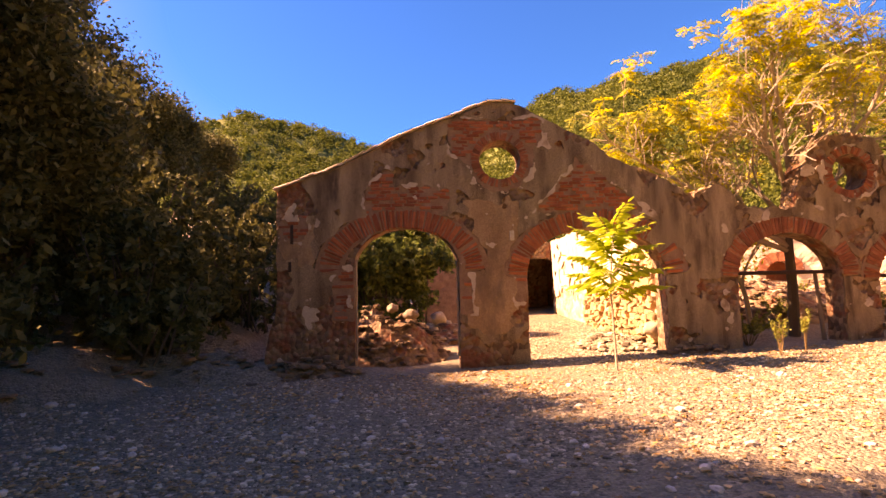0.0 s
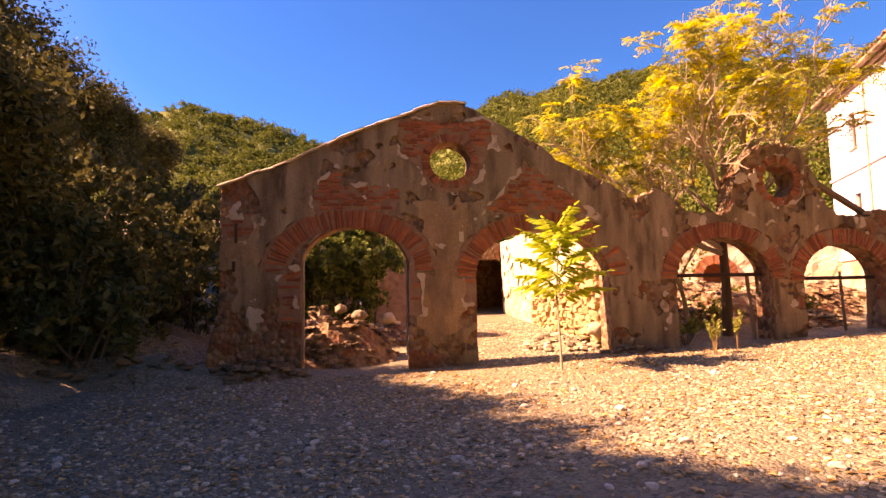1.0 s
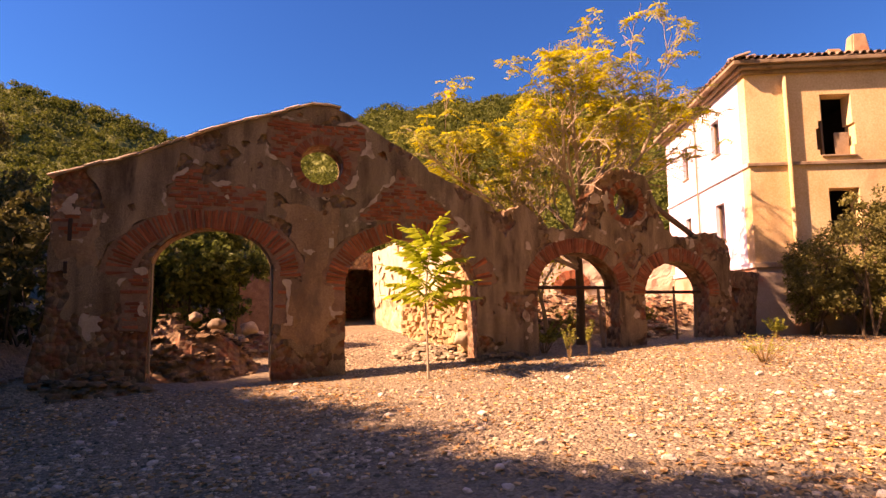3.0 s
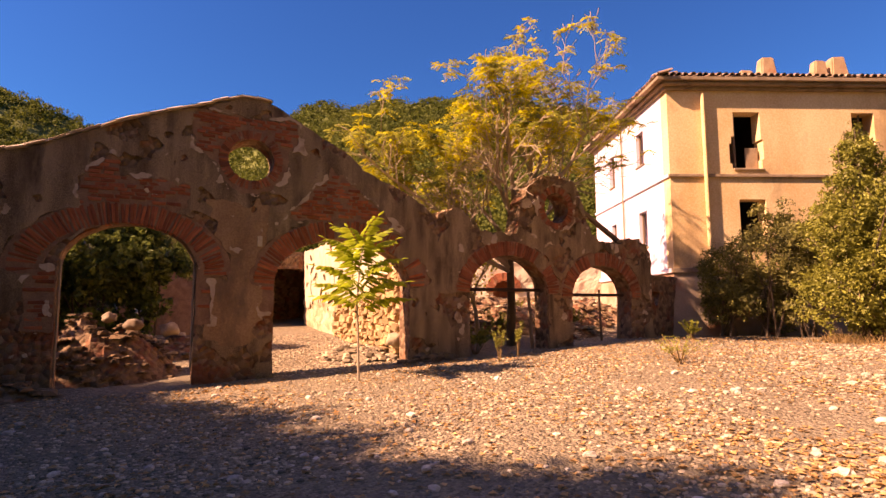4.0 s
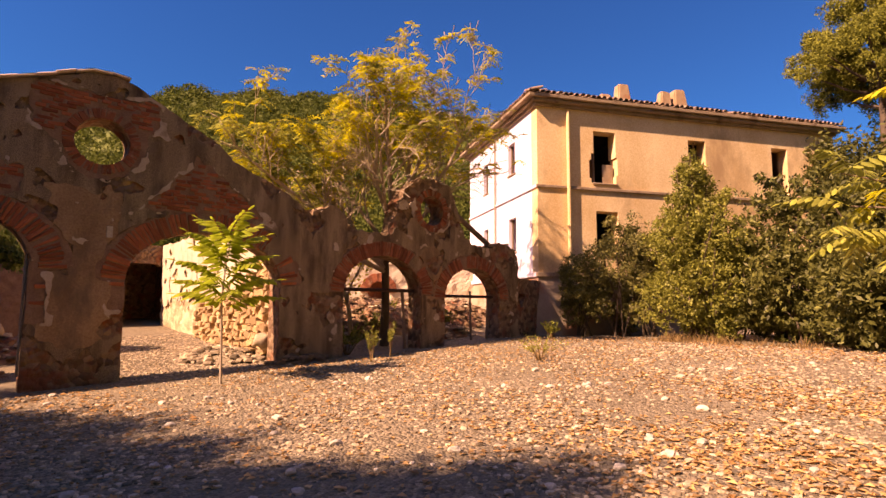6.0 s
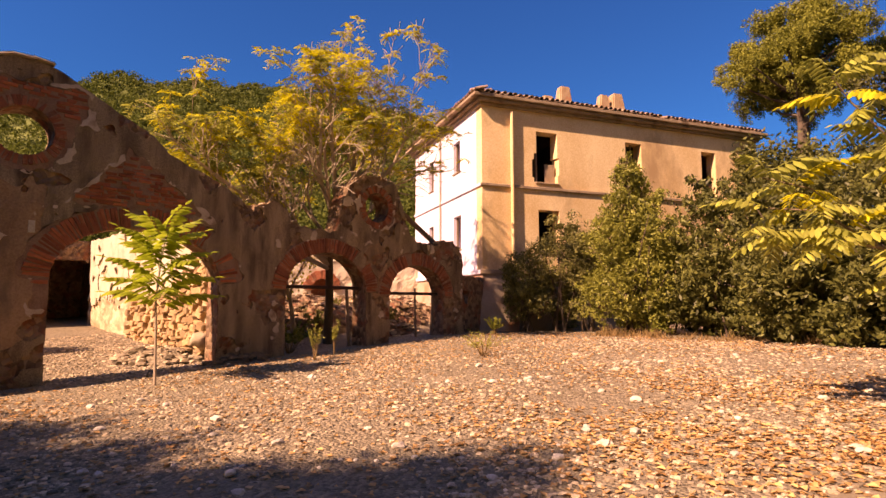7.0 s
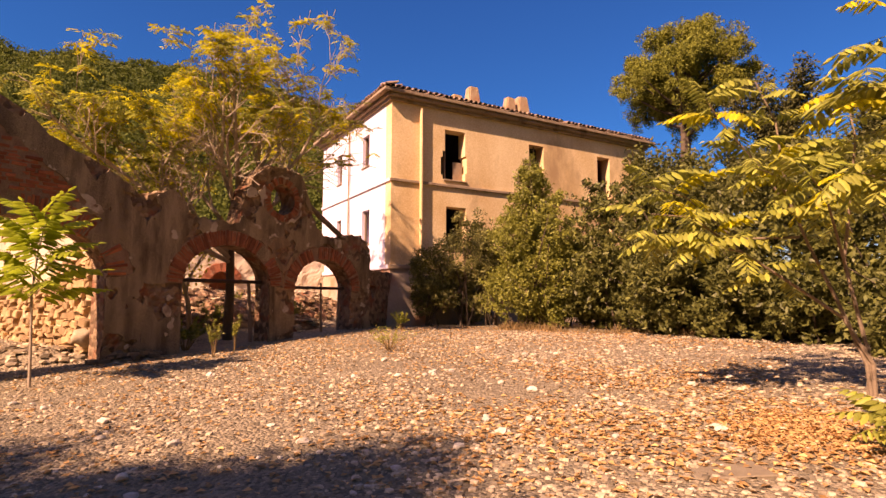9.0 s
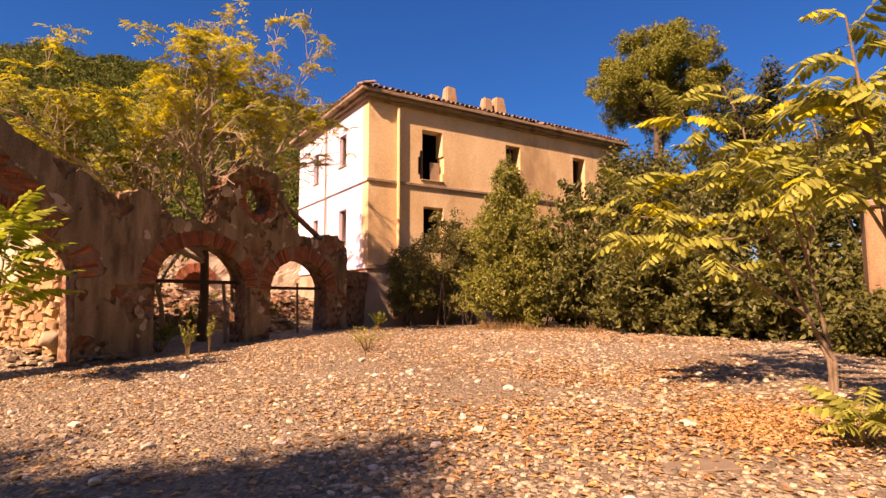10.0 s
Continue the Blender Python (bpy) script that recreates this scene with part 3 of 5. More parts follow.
# ---- vegetation helpers ----
def tube(verts, faces, pts, radii, sides=6):
    """A tapered tube through points."""
    base = len(verts)
    for k, (p, r) in enumerate(zip(pts, radii)):
        d = (pts[min(k + 1, len(pts) - 1)] - pts[max(k - 1, 0)])
        d = d.normalized() if d.length > 1e-6 else Vector((0, 0, 1))
        u = d.orthogonal().normalized()
        w = d.cross(u)
        for s in range(sides):
            a = 2 * math.pi * s / sides
            verts.append(p + (u * math.cos(a) + w * math.sin(a)) * r)
    for k in range(len(pts) - 1):
        for s in range(sides):
            a, b = base + k * sides + s, base + k * sides + (s + 1) % sides
            faces.append((a, b, b + sides, a + sides))
    faces.append(tuple(base + (len(pts) - 1) * sides + s for s in range(sides)))


def leaf_cloud(centres, spread, per, size, rng, aspect=0.45, droop=0.0):
    """Many small folded leaves scattered round the centres; returns verts and faces."""
    c = np.repeat(np.asarray(centres, float), per, axis=0)
    n = len(c)
    sp = np.repeat(np.broadcast_to(np.asarray(spread, float), (len(centres),)), per)
    off = rng.normal(size=(n, 3))
    off /= np.linalg.norm(off, axis=1)[:, None]
    off *= (rng.random(n) ** 0.45 * sp)[:, None]
    p = c + off
    d = rng.normal(size=(n, 3))
    d[:, 2] -= droop
    d /= np.linalg.norm(d, axis=1)[:, None]
    u = np.cross(d, rng.normal(size=(n, 3)))
    u /= np.linalg.norm(u, axis=1)[:, None]
    s = size * (0.6 + 0.8 * rng.random(n))[:, None]
    v = np.stack([p - d * s * 0.5, p + u * s * aspect * 0.5, p + d * s * 0.5, p - u * s * aspect * 0.5], 1).reshape(-1, 3)
    f = np.arange(n * 4).reshape(n, 4)
    return v, f


def quad_mesh(name, v, f, material):
    me = bpy.data.meshes.new(name)
    me.vertices.add(len(v))
    me.vertices.foreach_set("co", np.asarray(v, np.float32).ravel())
    me.loops.add(f.size)
    me.loops.foreach_set("vertex_index", f.ravel().astype(np.int32))
    me.polygons.add(len(f))
    me.polygons.foreach_set("loop_start", np.arange(0, f.size, f.shape[1], dtype=np.int32))
    me.materials.append(material)
    me.update(calc_edges=True)
    return me


def grow(rnd, base, lean, height, spread, levels, radius, fork=3, first=0.3):
    """Branches of a tree: (points, radii) runs and the tips."""
    runs, tips = [], []

    def go(p, d, length, r, level):
        pts, rad = [p.copy()], [r]
        k = 5
        for i in range(k):
            d = (d + Vector((rnd.uniform(-1, 1), rnd.uniform(-1, 1), rnd.uniform(-0.3, 0.7))) * 0.16).normalized()
            p = p + d * length / k
            pts.append(p.copy())
            rad.append(r * (1 - 0.5 * (i + 1) / k))
        runs.append((pts, rad))
        if level >= levels - 1:
            tips.extend(pts[2:])
        if level == levels:
            return
        for j in range(fork + (level > 0)):
            q = pts[rnd.choice((2, 3, 4, 5))] if level else pts[rnd.choice((3, 4, 5))]
            a = rnd.uniform(0, 2 * math.pi)
            e = (d + Vector((math.cos(a), math.sin(a), rnd.uniform(-0.1, 0.45))) * spread).normalized()
            go(q, e, length * rnd.uniform(0.6, 0.85), r * 0.5, level + 1)

    go(Vector(base), Vector(lean).normalized(), height * first * 1.4, radius, 0)
    return runs, tips


def tree(name, label, base, lean, height, spread, levels, radius, leaf_mat, bark, leaf, per, cloud, seed, fork=3, first=0.3, droop=0.2, category="tree", keep=1.0):
    rnd, rng = random.Random(seed), np.random.default_rng(seed)
    top = holder(name, label, category, base)
    runs, tips = grow(rnd, (0, 0, 0), lean, height, spread, levels, radius, fork, first)
    zmax = max(t.z for t in tips)
    k = height / zmax
    v, f = [], []
    for pts, rad in runs:
        tube(v, f, [p * k for p in pts], rad)
    v2 = [tuple(p) for p in v]
    child("trunk", mesh_of("trunk", v2, f, bark), top)
    tips = [tuple(t * k) for t in tips if rnd.random() < keep]
    lv, lf = leaf_cloud(tips, cloud, per, leaf, rng, droop=droop)
    child("crown", quad_mesh("crown", lv, lf, leaf_mat), top)
    return top


def bush(name, label, base, lumps, leaf_mat, leaf, density, seed, category="bush", stems=8):
    """A shrub: stems from the ground and leaves over a set of lumps (x, y, z, rx, ry, rz), denser at their skin."""
    rnd, rng = random.Random(seed), np.random.default_rng(seed)
    top = holder(name, label, category, base)
    v, f = [], []
    cs, sp = [], []
    for (x, y, z, rx, ry, rz) in lumps:
        n = int(density * (rx * ry + rx * rz + ry * rz) * 5)
        subs = []
        for i in range(max(24, int(22 * (rx * ry + rx * rz + ry * rz) / 3))):
            d = Vector((rnd.gauss(0, 1), rnd.gauss(0, 1), rnd.gauss(0, 1))).normalized()
            k = rnd.uniform(0.55, 0.95)
            subs.append((x + d.x * rx * k, y + d.y * ry * k, z + d.z * rz * k, rnd.uniform(0.22, 0.42) * min(rx, ry, 1.6)))
        for i in range(n):
            a, b, c, r = rnd.choice(subs)
            d = Vector((rnd.gauss(0, 1), rnd.gauss(0, 1), rnd.gauss(0, 1) + 0.2)).normalized()
            k = r * rnd.uniform(0.6, 1.1)
            p = (a + d.x * k, b + d.y * k, c + d.z * k)
            if p[2] > 0.05:
                cs.append(p)
                sp.append(0.10 + 0.10 * rnd.random())
        for i in range(stems):
            a = Vector((x + rnd.uniform(-0.3, 0.3) * rx, y + rnd.uniform(-0.3, 0.3) * ry, -0.1))
            b = Vector((x + rnd.uniform(-0.8, 0.8) * rx, y + rnd.uniform(-0.8, 0.8) * ry, z + rnd.uniform(-0.2, 0.9) * rz))
            tube(v, f, [a, a.lerp(b, 0.5) + Vector((rnd.uniform(-0.1, 0.1), rnd.uniform(-0.1, 0.1), 0.1)), b], [0.035, 0.025, 0.01], 5)
    child("branchwork", mesh_of("branchwork", v, f, M_BARK_DARK), top)
    lv, lf = leaf_cloud(cs, sp, 14, leaf, rng)
    child("foliage", quad_mesh("foliage", lv, lf, leaf_mat), top)
    return top


# ---- hills ----
def hill(name, label, az0, az1, d0, d1, ridge, seed, lumps, leaf=0.34):
    """A wooded hillside between two azimuths (degrees from +y towards +x), rising from distance d0 to a ridge at d1."""
    rnd, rng = random.Random(seed), np.random.default_rng(seed)
    na, nd = 60, 16
    verts, faces = [], []

    def place(u, w):
        az = radians(az0 + (az1 - az0) * u)
        d = d0 + (d1 - d0) * w
        h = curve_at(ridge, az0 + (az1 - az0) * u)
        z = 1.6 + d1 * math.tan(radians(h)) * (w ** 1.15) * 1.0 - 2.5 * (1 - w)
        z += 2.2 * noise.noise((az * 14, w * 4, seed)) * w
        return Vector((d * math.sin(az), d * math.cos(az), z))

    for i in range(na + 1):
        for j in range(nd + 1):
            verts.append(place(i / na, j / nd))
    k = nd + 1
    for i in range(na + 1):
        p = verts[i * k + nd]
        verts.append(Vector((p.x * 1.5, p.y * 1.5, -5)))
    for i in range(na):
        for j in range(nd):
            faces.append((i * k + j, (i + 1) * k + j, (i + 1) * k + j + 1, i * k + j + 1))
        faces.append((i * k + nd, (i + 1) * k + nd, len(verts) - na + i, len(verts) - na - 1 + i))
    h = holder(name, label, "hill", kind="structure")
    child("slope", mesh_of("slope", verts, faces, M_HILL), h)
    cs, sp = [], []
    for i in range(lumps):
        p = place(rnd.random(), rnd.random() ** 0.8)
        r = rnd.uniform(0.7, 1.7)
        for q in range(7):
            a, e = rnd.uniform(0, 6.28), rnd.uniform(0.1, 1.4)
            cs.append((p.x + r * math.cos(a) * math.cos(e) * 0.9, p.y + r * math.sin(a) * math.cos(e) * 0.9, p.z + r * math.sin(e) * 0.9))
            sp.append(r * 0.40)
    lv, lf = leaf_cloud(cs, sp, 11, leaf, rng, aspect=0.8)
    w = child("woodland", quad_mesh("woodland", lv, lf, M_LEAF_HILL), h)
    tagged(w, "dense green maquis scrub", kind="stuff")


# never in view: added to block sky light from behind the camera
hill("sky_screen_behind", "unseen wooded slope added behind the camera to cut sky light", 112, 262, 16, 60, [(110, 18), (130, 32), (180, 40), (240, 36), (264, 24)], 8, 900, 0.6)
# also out of view: added to cut the low sky glare near the sun
hill("sky_screen_left", "unseen wooded slope added at the left to cut low glare", 256, 315, 24, 55, [(256, 28), (275, 33), (300, 32), (315, 20)], 9, 700, 0.6)
hill("hill_left", "green wooded hill against the sky", -38, 8, 60, 130, [(-40, 16), (-24, 16.4), (-18, 17.6), (-15, 17.7), (-9, 16.4), (-5, 15.2), (0, 12.4), (8, 7)], 3, 3600)
hill("hill_right", "steep wooded hillside covered in scrub", -2, 66, 40, 120, [(-2, 10), (2, 13.5), (7, 16.5), (13, 19.3), (20, 20.5), (30, 20.6), (40, 19.6), (50, 16), (60, 10), (66, 6)], 5, 6400)


# ---- trees at the left and beside the yard ----
def oak(base, height, seed, spread=0.75):
    return tree("oak_tree", "dense dark evergreen oak in full shade", (base[0], base[1], gz(*base) - 0.1), (0.1, 0, 1), height, spread, 4, 0.22,
                M_LEAF_OAK, M_BARK_DARK, 0.18, 40, 0.75, seed, fork=3, first=0.25, droop=0.1)


for k, (x, y, h) in enumerate(((-10.2, 9.6, 7.6), (-10.4, 12.8, 7.2), (-8.6, 6.6, 7.2), (-7.4, 4.4, 7.8), (-6.4, 2.2, 7.9), (-6.2, -0.4, 7.4), (-6.5, -3.4, 8.0),
                               (-13.5, 17.0, 8.5), (-15.5, 24.0, 11.0), (-13.4, 28.0, 7.4), (-12.8, 32.0, 5.6))):
    oak((x, y), h, 40 + k)

# slender oaks, mostly unseen, heights fitted to where their shade ends in the yard
for k, (y, h) in enumerate(((12.4, 7.0), (11.3, 7.7), (10.3, 7.4), (9.5, 7.1), (8.6, 7.4), (7.7, 7.9), (6.8, 8.2), (6.1, 8.7), (5.5, 9.3), (4.6, 8.8), (3.5, 8.4), (2.5, 8.2))):
    oak((-9.2, y), h, 60 + k, 0.34)

# those below y = 10 are unseen, added to close gaps in the shade
for k, (x, y, r, h) in enumerate(((-11.0, 14.0, 2.3, 5.2), (-9.6, 16.6, 2.3, 5.0), (-8.2, 19.2, 2.2, 4.6), (-7.4, 22.0, 1.8, 3.6), (-7.2, 25.0, 1.6, 3.0), (-13.4, 7.6, 3.0, 6.6), (-13.4, 10.8, 3.0, 6.6), (-13.0, 15.5, 2.6, 6.5),
                                   (-12.0, 19.5, 2.6, 6.5), (-9.6, 10.6, 2.2, 6.3), (-9.2, 8.0, 2.0, 4.2), (-8.4, 5.2, 1.9, 4.0), (-7.0, 3.0, 1.6, 3.6), (-7.4, 5.0, 1.8, 5.0), (-7.8, 7.2, 1.9, 5.2), (-8.6, 9.2, 1.9, 6.0), (-11.2, 5.6, 2.4, 6.0), (-11.6, 8.4, 2.4, 6.2), (-10.6, 3.0, 2.2, 6.0), (-5.2, 15.4, 1.7, 3.5), (-7.0, 13.9, 2.0, 4.6), (-6.4, 12.4, 1.4, 3.4), (-2.4, 20.0, 1.5, 4.2), (0.4, 25.5, 2.2, 5.0), (-2.6, 24.5, 2.0, 5.0))):
    tagged(bush("shrub", "tall dark shrub at the foot of the wooded slope", (x, y, gz(x, y)),
                [(0, 0, h * 0.5, r, r, h * 0.5), (0.8, -0.6, h * 0.25, r * 0.9, r * 0.8, h * 0.27)], M_LEAF_OAK, 0.2, 5, 60 + k), group="shrubs on the shaded slope")



# ---- yellow tree behind the wall ----
def leaf_tufts(tips, rng, rnd, leaves, length, pairs, width):
    """Tufts of drooping feather leaves: along each rib pairs of narrow leaflets."""
    v = []
    for tip in tips:
        for q in range(leaves):
            a = rnd.uniform(0, 6.283)
            d = np.array((math.cos(a), math.sin(a), rnd.uniform(-0.35, 0.55)))
            d /= np.linalg.norm(d)
            n = length * rnd.uniform(0.6, 1.15)
            across = np.array((-math.sin(a), math.cos(a), 0.0))
            for k in range(pairs):
                t = (k + 0.6) / pairs
                p = np.array(tip) + d * n * t + np.array((0, 0, -0.45 * n * t * t))
                for side in (-1, 1):
                    e = across * side * 0.85 + d * 0.5 + np.array((0, 0, rnd.uniform(-0.75, 0.0)))
                    e = e / np.linalg.norm(e) * width * rnd.uniform(0.75, 1.2)
                    w = d * width * 0.20 + np.array((0, 0, rnd.uniform(-0.04, 0.04) * width))
                    v += [p, p + e * 0.5 + w, p + e, p + e * 0.5 - w]
    v = np.array(v)
    return v, np.arange(len(v)).reshape(-1, 4)


def yellow_tree():
    rnd, rng = random.Random(19), np.random.default_rng(19)
    o = Vector((9.15, 13.35, gz(9.15, 13.35) - 0.1))
    top = holder("yellow_tree", "large tree of heaven with yellow autumn leaves and pale bare twigs", "tree", o)
    v, f, tips, bare = [], [], [], []
    tube(v, f, [Vector((0, 0, 0)), Vector((0.04, 0, 1.4)), Vector((-0.03, -0.05, 2.8)), Vector((-0.05, -0.25, 3.6)), Vector((-0.02, -0.35, 4.0))], [0.14, 0.115, 0.105, 0.095, 0.08], 8)
    child("trunk", mesh_of("trunk", v, f, M_BARK_DARK), top, label="dark lower trunk")
    v, f = [], []

    def limb(p, d, length, r, level, up):
        pts, rad = [p.copy()], [r]
        k = 6 if level < 2 else 4
        for i in range(k):
            d = (d + Vector((rnd.gauss(0, 0.11), rnd.gauss(0, 0.11), up * rnd.uniform(0.2, 1.0)))).normalized()
            p = p + d * length / k
            pts.append(p.copy())
            rad.append(max(0.009, r * (1 - 0.55 * (i + 1) / k)))
        tube(v, f, pts, rad, 7 if level == 0 else 5 if level == 1 else 4)
        if level == 3:
            (bare if rnd.random() < 0.16 and p.x > -1.5 else tips).append(pts[-1])
            if rnd.random() < 0.5:
                tips.append(pts[2])
            return
        if level == 2:
            tips.append(pts[-1])
        n = (6, 5, 4)[level]
        for j in range(n):
            q = min(k, 2 + int((k - 1) * (j + rnd.random()) / n))
            side = d.cross(Vector((rnd.gauss(0, 1), rnd.gauss(0, 1), rnd.gauss(0, 1)))).normalized()
            e = (d * 0.85 + side * rnd.uniform(0.55, 1.0)).normalized()
            limb(pts[q], e, length * rnd.uniform(0.36, 0.58), rad[q] * 0.62, level + 1, up)

    # ascending limbs in a wide vase, leaning over the yard
    for z, az, lean, n, up in ((2.9, 176, 58, 5.4, 0.05), (3.1, 160, 52, 4.9, 0.06), (3.6, 250, 40, 4.6, 0.05), (4.2, 185, 33, 4.7, 0.04), (4.5, 230, 17, 5.1, 0.03),
                               (4.6, 60, 10, 4.3, 0.03), (4.5, 300, 22, 4.7, 0.03), (4.2, 340, 36, 5.2, 0.05), (4.0, 318, 48, 5.4, 0.07), (3.5, 352, 54, 5.0, 0.06), (3.6, 140, 38, 4.0, 0.05), (2.8, 172, 70, 5.0, 0.03),
                               (3.0, 150, 58, 3.4, 0.03)):
        a, b = radians(az), radians(lean)
        limb(Vector((-0.03, -0.05 - 0.3 * smooth(2.6, 4.0, z - 0.6), z - 0.6)), Vector((math.cos(a) * math.sin(b), math.sin(a) * math.sin(b), math.cos(b))), n * (0.62 + 0.1 * smooth(25, 60, lean)), 0.07, 0, up)
    child("branchwork", mesh_of("branchwork", v, f, M_BARK), top, label="pale forked limbs and bare twigs")
    tips = [p for p in tips if p.x < -2.3 or rnd.random() < (0.5 if p.z < 6.2 else 0.42) * (0.45 if math.hypot(p.x, p.y) < 1.5 and p.z < 5.6 else 1.0)]
    tips = [p for p in tips if p.y + o.y > 12.9 or p.z + o.z > 5.6]
    east = [(p, p.y + o.y - 0.14 * (6.2 - p.x), p.z + o.z - 0.87 * (6.2 - p.x)) for p in tips]
    tips = [p for p, a, b in east if not (11.2 < a < 17 and b > 3.4) or rnd.random() < 0.7]
    gold = [tuple(p) for p in tips if rnd.random() < 0.25 + 0.5 * smooth(4.5, 7.5, p.z)]
    green = [tuple(p) for p in tips if tuple(p) not in set(gold)]
    for cs, m, label in ((gold, M_LEAF_YELLOW, "thin golden foliage"), (green, M_LEAF_YGREEN, "yellow-green lower foliage")):
        lv, lf = leaf_tufts(cs, rng, rnd, 4, 0.32, 5, 0.125)
        child("crown", quad_mesh("crown", lv, lf, m), top, label=label)


yellow_tree()
tree("slender_tree", "slender pale leaning trunk with sparse yellow leaves", (8.75, 14.4, gz(8.75, 14.4) - 0.1), (-0.15, 0, 1), 3.5, 0.35, 2, 0.09,
     M_LEAF_YELLOW, M_BARK, 0.12, 9, 0.35, 13, fork=3, first=0.62, droop=0.5)


# ---- feather leaves ----
def feather(length, pairs, leaflet, seed, material, hang=0.75):
    """One pinnate leaf along +x, drooping at its tip."""
    rnd = random.Random(seed)
    v, f = [], []
    pts = [Vector((length * k / 6, 0, 0.12 * length * math.sin(math.pi * k / 8) - 0.26 * length * (k / 6) ** 2.2)) for k in range(7)]
    tube(v, f, pts, [0.006 * (1 - 0.8 * k / 6) + 0.001 for k in range(7)], 4)
    v = [Vector(p) for p in v]
    for i in range(pairs + 1):
        t = 0.16 + 0.84 * i / pairs
        k = min(5, int(t * 6))
        p = pts[k].lerp(pts[k + 1], t * 6 - k)
        for side in ((-1, 1) if i < pairs else (0,)):
            s = leaflet * (0.75 + 0.4 * math.sin(math.pi * min(1, t * 0.9 + 0.1))) * rnd.uniform(0.85, 1.1)
            d = Vector((0.45 if side else 1, side, -hang + rnd.uniform(-0.55, 0.45) * hang)).normalized()
            w = Vector((-d.y, d.x, 0)).normalized() * s * 0.2
            b = len(v)
            v += [p, p + d * s * 0.3 + w - Vector((0, 0, 0.01)), p + d * s * 0.7 + w * 0.8 - Vector((0, 0, 0.02)), p + d * s - Vector((0, 0, 0.12 * s)),
                  p + d * s * 0.7 - w * 0.8 - Vector((0, 0, 0.02)), p + d * s * 0.3 - w - Vector((0, 0, 0.01)), p + d * s * 0.5 + Vector((0, 0, 0.012))]
            f += [(b, b + 1, b + 6), (b + 1, b + 2, b + 6), (b + 2, b + 3, b + 6), (b + 3, b + 4, b + 6), (b + 4, b + 5, b + 6), (b + 5, b, b + 6)]
    return mesh_of("leaf", v, f, material)


FEATHERS = [feather(0.9, 8, 0.22, k, M_LEAF_YGREEN) for k in range(5)]
FEATHERS_YELLOW = [feather(0.8, 8, 0.2, 9 + k, M_LEAF_YELLOW) for k in range(3)]
FEATHERS_YOUNG = [feather(1.0, 8, 0.30, 30 + k, M_LEAF_YOUNG, 0.6) for k in range(4)]


def sapling():
    rnd = random.Random(4)
    x, y = 3.6, 10.25
    top = holder("sapling", "young tree of heaven with yellow-green feather leaves, thin stem", "sapling", (x, y, gz(x, y) - 0.03))
    v, f = [], []
    pts = [Vector((0, 0, 0)), Vector((-0.02, 0, 0.8)), Vector((-0.05, 0, 1.5)), Vector((0.0, 0, 2.2)), Vector((0.08, 0, 2.62))]
    tube(v, f, pts, [0.025, 0.021, 0.018, 0.014, 0.006], 7)
    child("stem", mesh_of("stem", v, f, M_BARK), top, label="thin pale stem")
    for i in range(24):
        t = 1.34 + 1.2 * i / 23
        k = 2 if t < 1.5 else 3 if t < 2.2 else 4
        z = t
        a = i * 137.5 + rnd.uniform(-15, 15)
        up = -16 - 34 * (i / 23) + rnd.uniform(-9, 9)
        s = 0.94 - 0.2 * (i / 23)
        child("leaf", FEATHERS_YOUNG[i % 4], top, pose(0.0, 0, z, 0, 0, a) @ pose(0, 0, 0, 0, up, 0) @ Matrix.Diagonal((s, s, s, 1)))


sapling()


def near_tree(base, stems, thick, seed, big):
    rnd = random.Random(seed)
    o = Vector((base[0], base[1], gz(base[0], base[1]) - 0.05))
    top = holder("tree_of_heaven", "many-stemmed tree of heaven with large yellow-green feather leaves", "tree", o)
    for i, s in enumerate(stems):
        pts = [Vector(p) - o for p in s]
        if i < thick:
            pts.insert(0, Vector((0.04 * i, 0.03 * i, 0)))
        v, f = [], []
        tube(v, f, pts, [(0.026 if i < thick else 0.014) * (1 - 0.85 * k / (len(pts) - 1)) + 0.004 for k in range(len(pts))], 7)
        child("stem", mesh_of("stem", v, f, M_BARK_MID), top)
        n = 15 if i < thick else 11
        for j in range(n):
            t = (0.52 if i < thick else 0.3) + (0.48 if i < thick else 0.7) * j / (n - 1)
            q = t * (len(pts) - 1)
            k = min(len(pts) - 2, int(q))
            p = pts[k].lerp(pts[k + 1], q - k)
            a = j * 137.5 + rnd.uniform(-25, 25)
            up = rnd.uniform(-30, 20)
            s0 = rnd.uniform(0.75, 1.05) * big
            me = rnd.choice(FEATHERS) if rnd.random() < 0.8 else rnd.choice(FEATHERS_YELLOW)
            child("leaf", me, top, Matrix.Translation(p) @ pose(0, 0, 0, 0, up, a) @ Matrix.Diagonal((s0, s0, s0, 1)))


